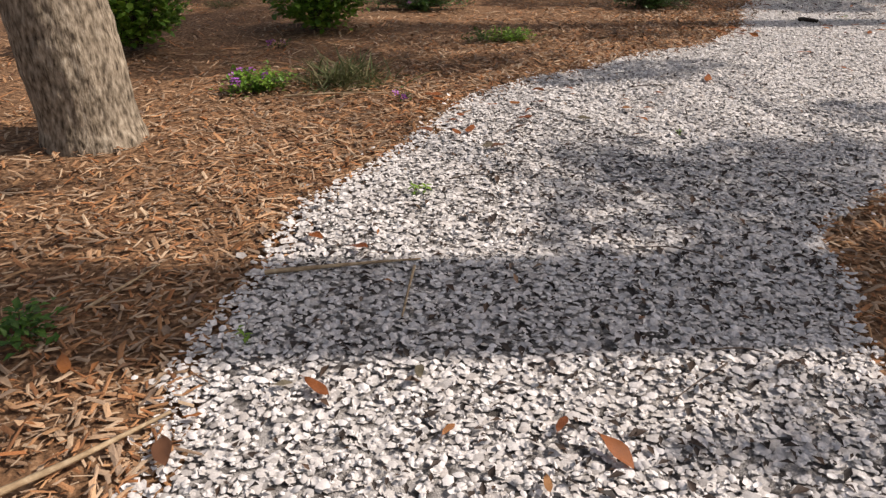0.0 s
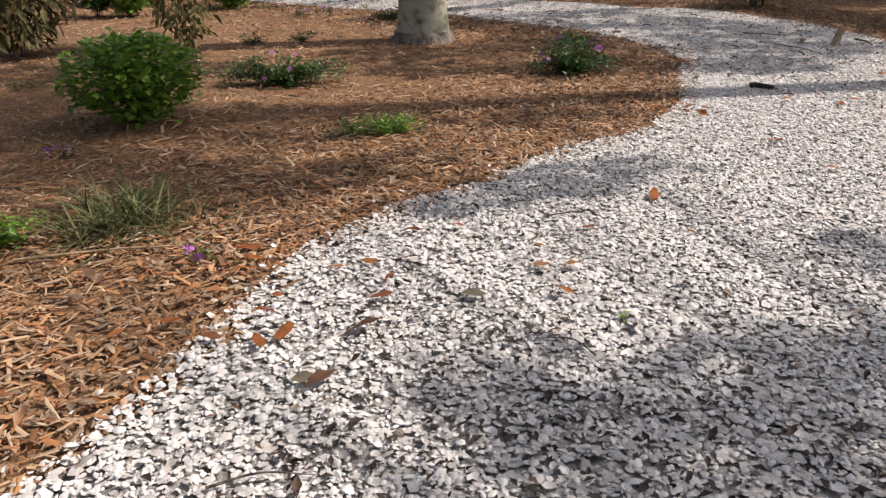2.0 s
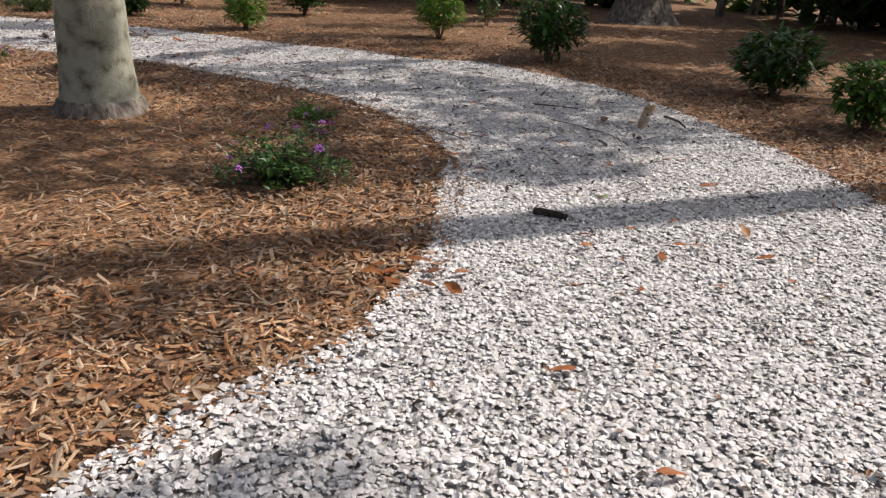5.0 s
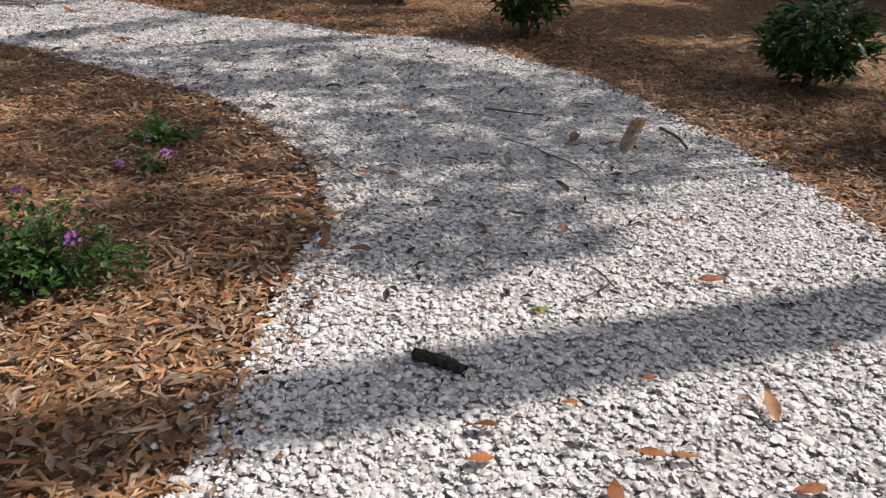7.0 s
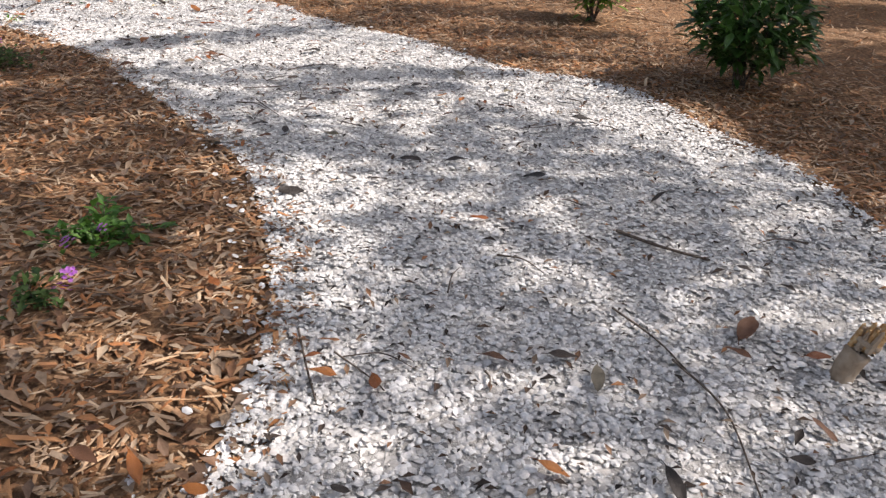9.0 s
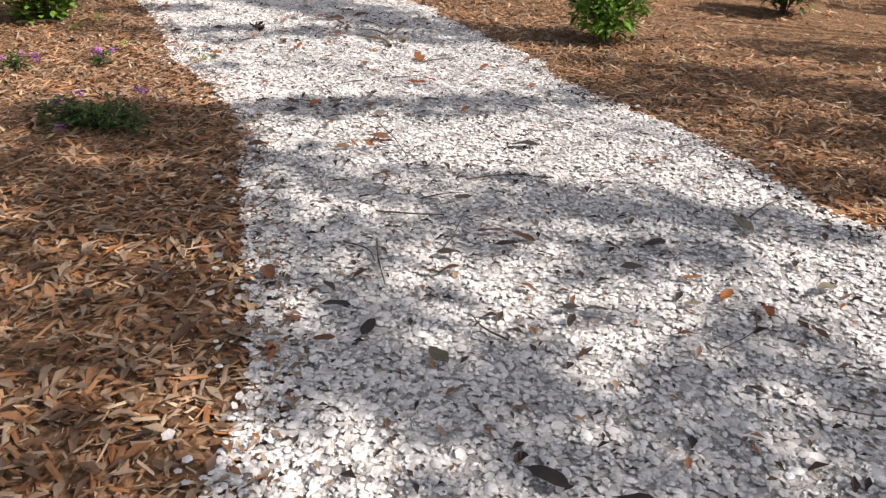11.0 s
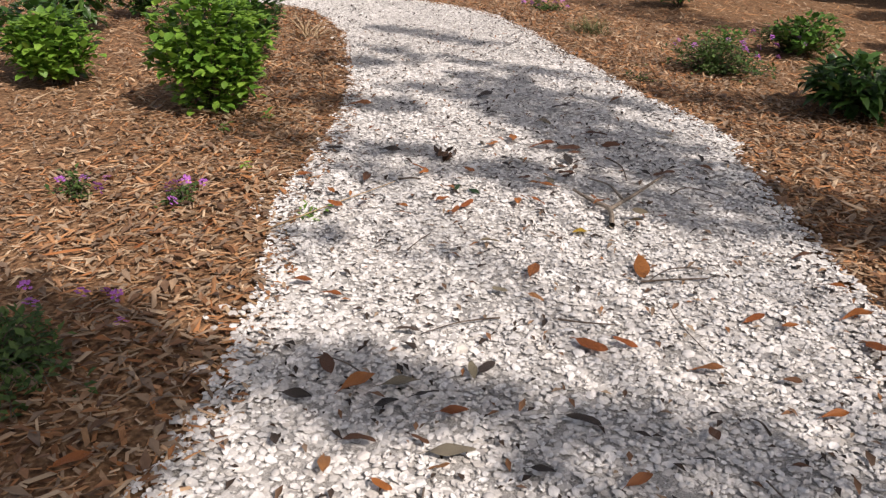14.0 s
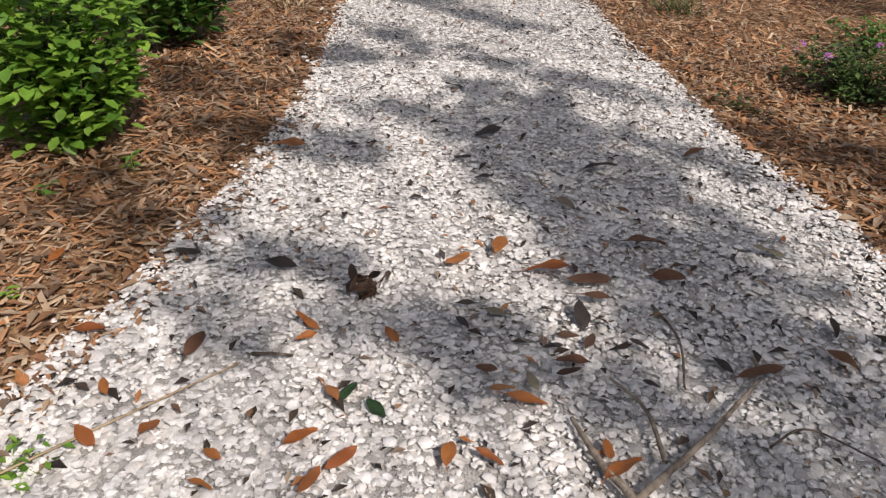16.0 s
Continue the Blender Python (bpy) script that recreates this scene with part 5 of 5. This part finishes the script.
for k, (x, y, mat, label) in enumerate(SPECIAL_LEAVES):
    ob = part("fallen_leaf", mesh_of("fallen_leaf", *dead_leaf_mesh(40 + k), True), mat)
    ob.matrix_world = pose(x, y, bed_height([(x, y)])[0] + 0.018, 6, -5, 70 * k + 30) @ Matrix.Scale(0.085, 4)
    tagged(ob, label, "leaf", "fallen leaves")


def leaf_heap(x, y, count, spread, label, seed, z=0.03, mat=None):
    g = np.random.default_rng(seed)
    heap = thing("leaf_clump", x, y, z, label, "leaves")
    for k in range(count):
        part("leaf", (LEAVES if mat is None else DARK_LEAVES)[k % 8], mat or DEAD, heap, m=Matrix.LocRotScale((g.normal(0, spread), g.normal(0, spread), g.random() * 0.035), Euler((g.normal(0, 0.5), g.normal(0, 0.5), g.uniform(0, 6.28))), (g.uniform(0.05, 0.09),) * 3))


DARK_LEAVES = [mesh_of("matted_leaf", *dead_leaf_mesh(20 + k), True) for k in range(8)]
leaf_heap(0.03, 15.36, 20, 0.04, "dark clump of matted dead leaves on shells", 1, mat=DARK_LEAF)
leaf_heap(2.3, 13.42, 8, 0.06, "cluster of brown dead leaves on shells", 2)
leaf_heap(0.55, 15.85, 7, 0.07, "cluster of dark brown dead leaves on shells", 3, mat=DARK_LEAF)
leaf_heap(1.28, 15.6, 6, 0.05, "orange dead leaves caught in a forked twig", 4)

# ---- loose cover: chips, leaf litter, shells ----
def mulch_spots(n, reach, near_edge=0.0):
    """Random places in the mulch up to so far from the path."""
    p = np.stack([rng.uniform(-9, 13, n), rng.uniform(0.3, 24, n)], 1)
    p = p[~in_path(p)]
    d = off_path(p)
    return p[(d > near_edge) & (rng.random(len(p)) < np.exp(-((d / reach) ** 2)))]


p = mulch_spots(860000, 1.5)
p2 = mulch_spots(120000, 9.0)
edge_in = path_spots(2600, -0.02, 0.05, ROW(1), ROW(14) + 40)
p = np.concatenate([p, p2, edge_in])
n, big = len(p), np.r_[np.ones(len(p) - len(p2) - len(edge_in)), np.full(len(p2), 1.5), np.ones(len(edge_in))]
lone = np.zeros(n, bool)
lone[np.flatnonzero((off_path(p) < 0.5) & (p[:, 1] > 2) & (p[:, 1] < 14.5) & (p[:, 0] < 3.4))[:300]] = True
yaw, tilt, spin = rng.uniform(0, 6.28, n), rng.normal(0, 0.22, n), rng.normal(0, 0.2, n)
z = rng.uniform(0.0, 0.022, n)
length = rng.lognormal(-3.3, 0.5, n).clip(0.014, 0.15) * big
size = np.stack([length.clip(0, 0.07) * rng.uniform(0.5, 1.7, n), length, length * 0.8], 1)
stuff = part("wood_chips", mesh_of("wood_chips", *scatter(CHIP_V[:5], CHIP_TOP, turns(yaw[~lone], tilt[~lone], spin[~lone]), size[~lone], np.column_stack([p, z])[~lone])), CHIP, ground, "brown and tan shredded wood chips")
tagged(stuff, kind="stuff")
ONE_CHIP = mesh_of("wood_chip", CHIP_V, CHIP_F)
for k in np.flatnonzero(lone):
    part("wood_chip", ONE_CHIP, CHIP_ONE, ground, m=Matrix.LocRotScale((*p[k], z[k] + 0.012), Euler((tilt[k], spin[k], yaw[k])), size[k] * 1.15))

p = mulch_spots(170000, 1.3)
p = p[rng.random(len(p)) < np.clip((p[:, 1] - 3) / 5, 0.12, 1)]
on_mulch = len(p)
p = np.concatenate([p, path_spots(700, 0, 0.05, ROW(5), ROW(14) + 40), path_spots(1500, 0.03, 0.97, ROW(8.6), ROW(14) + 60), path_spots(160, 0.03, 0.97, ROW(2), ROW(8.4))])
n = len(p)
long = np.where(np.arange(n) < on_mulch, rng.uniform(0.03, 0.085, n), rng.uniform(0.015, 0.05, n))
lv, lf = leaf_shape(0.21, 0.25, 0.15, 2)
litter = part("leaf_litter", mesh_of("leaf_litter", *scatter(lv - (0, 0.5, 0), lf, turns(rng.uniform(0, 6.28, n), rng.normal(0, 0.25, n), rng.normal(0, 0.3, n)), long, np.column_stack([p, np.where(np.arange(n) < on_mulch, rng.uniform(0.018, 0.034, n), bed_height(p) + rng.uniform(0.016, 0.025, n))])), True), LITTER, ground, "brown and grey dead leaves strewn over mulch")
tagged(litter, kind="stuff")

p = np.concatenate([path_spots(4200, 0.02, 0.99, ROW(8.6), ROW(14) + 75), path_spots(3200, 0.1, 1.0, ROW(0.3), ROW(5)), path_spots(700, 0.03, 1.0, ROW(5), ROW(8.6))])
n = len(p)
fleck_v, fleck_f = leaf_shape(0.24, 0.3, 0.15, 2)
flecks = part("dark_leaf_flecks", mesh_of("dark_leaf_flecks", *scatter(fleck_v - (0, 0.5, 0), fleck_f, turns(rng.uniform(0, 6.28, n), rng.normal(0, 0.3, n), rng.normal(0, 0.3, n)), rng.lognormal(-3.8, 0.45, n).clip(0.008, 0.06), np.column_stack([p, bed_height(p) + rng.uniform(0.015, 0.024, n)])), True), FLECK, ground, "blackened leaf scraps and specks of dirt among shells")
tagged(flecks, kind="stuff")

a, b = ROW(0.2), N_ROWS - 60


def shell_layer(count, far, mean, low, high, spread):
    """Places, widths and poses of a layer of loose shells, packed flatter further on; a third of them lie cup upwards."""
    p = np.concatenate([path_spots(count, -0.012, 1.012, a, ROW(14) + 45), path_spots(far, -0.01, 1.01, ROW(14) + 45, b), path_spots(200, -0.07, 0.0, a, b), path_spots(160, 1.0, 1.06, a, b)])
    p += rng.normal(0, 0.012, p.shape)
    p = p[rng.random(len(p)) < np.clip(0.86 + (p[:, 1] - 2) / 30, 0.86, 1)]
    n = len(p)
    loose = np.clip((9 - p[:, 1]) / 3, 0, 1)
    wide = rng.lognormal(mean, 0.32, n).clip(0.012, 0.046)
    flip = rng.random(n) < 0.35
    z = bed_height(p) + low + rng.random(n) * (high - low) * (1.0 + 0.35 * loose) + np.where(flip, 0.003, 0)
    rot = turns(rng.uniform(0, 6.28, n), rng.normal(0, 1, n) * spread * (0.95 + 0.4 * loose) + np.where(flip, np.pi, 0), rng.uniform(0, 6.28, n))
    return p, wide, z, rot, np.stack([wide, wide * rng.uniform(0.7, 1.12, n), wide * rng.uniform(0.5, 1.25, n)], 1)


# an under layer of plain domes, and the shells that lie on it
p, wide, z, rot, size = shell_layer(96000, 11000, -3.55, 0.0, 0.004, 0.18)
dome_v = np.array([(0, 0, 0.17)] + [(0.53 * math.cos(k * 1.2566), 0.49 * math.sin(k * 1.2566), 0.0) for k in range(5)])
dome_f = np.array([(0, 1 + k, 1 + (k + 1) % 5) for k in range(5)])
under = part("shell_underlayer", mesh_of("shell_underlayer", *scatter(dome_v, dome_f, rot, size, np.column_stack([p, z])), True), UNDER_SHELL, path, "broken white and grey shells under the top ones")
tagged(under, kind="stuff")
p, wide, z, rot, size = shell_layer(68000, 4000, -3.78, 0.004, 0.010, 0.26)
n = len(p)
lone = np.zeros(n, bool)
lone[np.flatnonzero((p[:, 1] > 2.5) & (p[:, 1] < 14.5) & (wide > 0.028))[:300]] = True
shells = part("shells", mesh_of("shells", *scatter(SHELL_V, SHELL_F, rot[~lone], size[~lone], np.column_stack([p, z])[~lone]), True), SHELL, path, "small white and grey cupped sea shells")
tagged(shells, kind="stuff")
SHELL_MESHES = [mesh_of("shell", *shell_shape(h), True) for h in (0.14, 0.17, 0.21)]
for k in np.flatnonzero(lone):
    part("shell", SHELL_MESHES[k % 3], SHELL_ONE, path, m=Matrix.LocRotScale((*p[k], z[k] + 0.005), Matrix(rot[k].tolist()).to_quaternion(), (wide[k] * 1.1,) * 3))
p = path_spots(84000, -0.015, 1.015, a, b)
p = p[rng.random(len(p)) < np.clip((p[:, 1] - 1) / 6, 0.6, 1)]
n = len(p)
bits = part("shell_bits", mesh_of("shell_bits", *scatter(np.array([(-0.1, -0.5, 0), (0.12, -0.1, 0), (0.02, 0.5, 0), (-0.13, 0.1, 0), (0, 0, 0.1)]), np.array([(i, (i + 1) % 4, 4) for i in range(4)]), turns(rng.uniform(0, 6.28, n), rng.normal(0, 0.5, n), rng.normal(0, 0.4, n)), np.stack([rng.uniform(0.03, 0.075, n), rng.uniform(0.008, 0.024, n), np.full(n, 0.04)], 1), np.column_stack([p, bed_height(p) + rng.uniform(0.004, 0.013, n)]))), SHELL, path, "broken bits of white shell")
tagged(bits, kind="stuff")
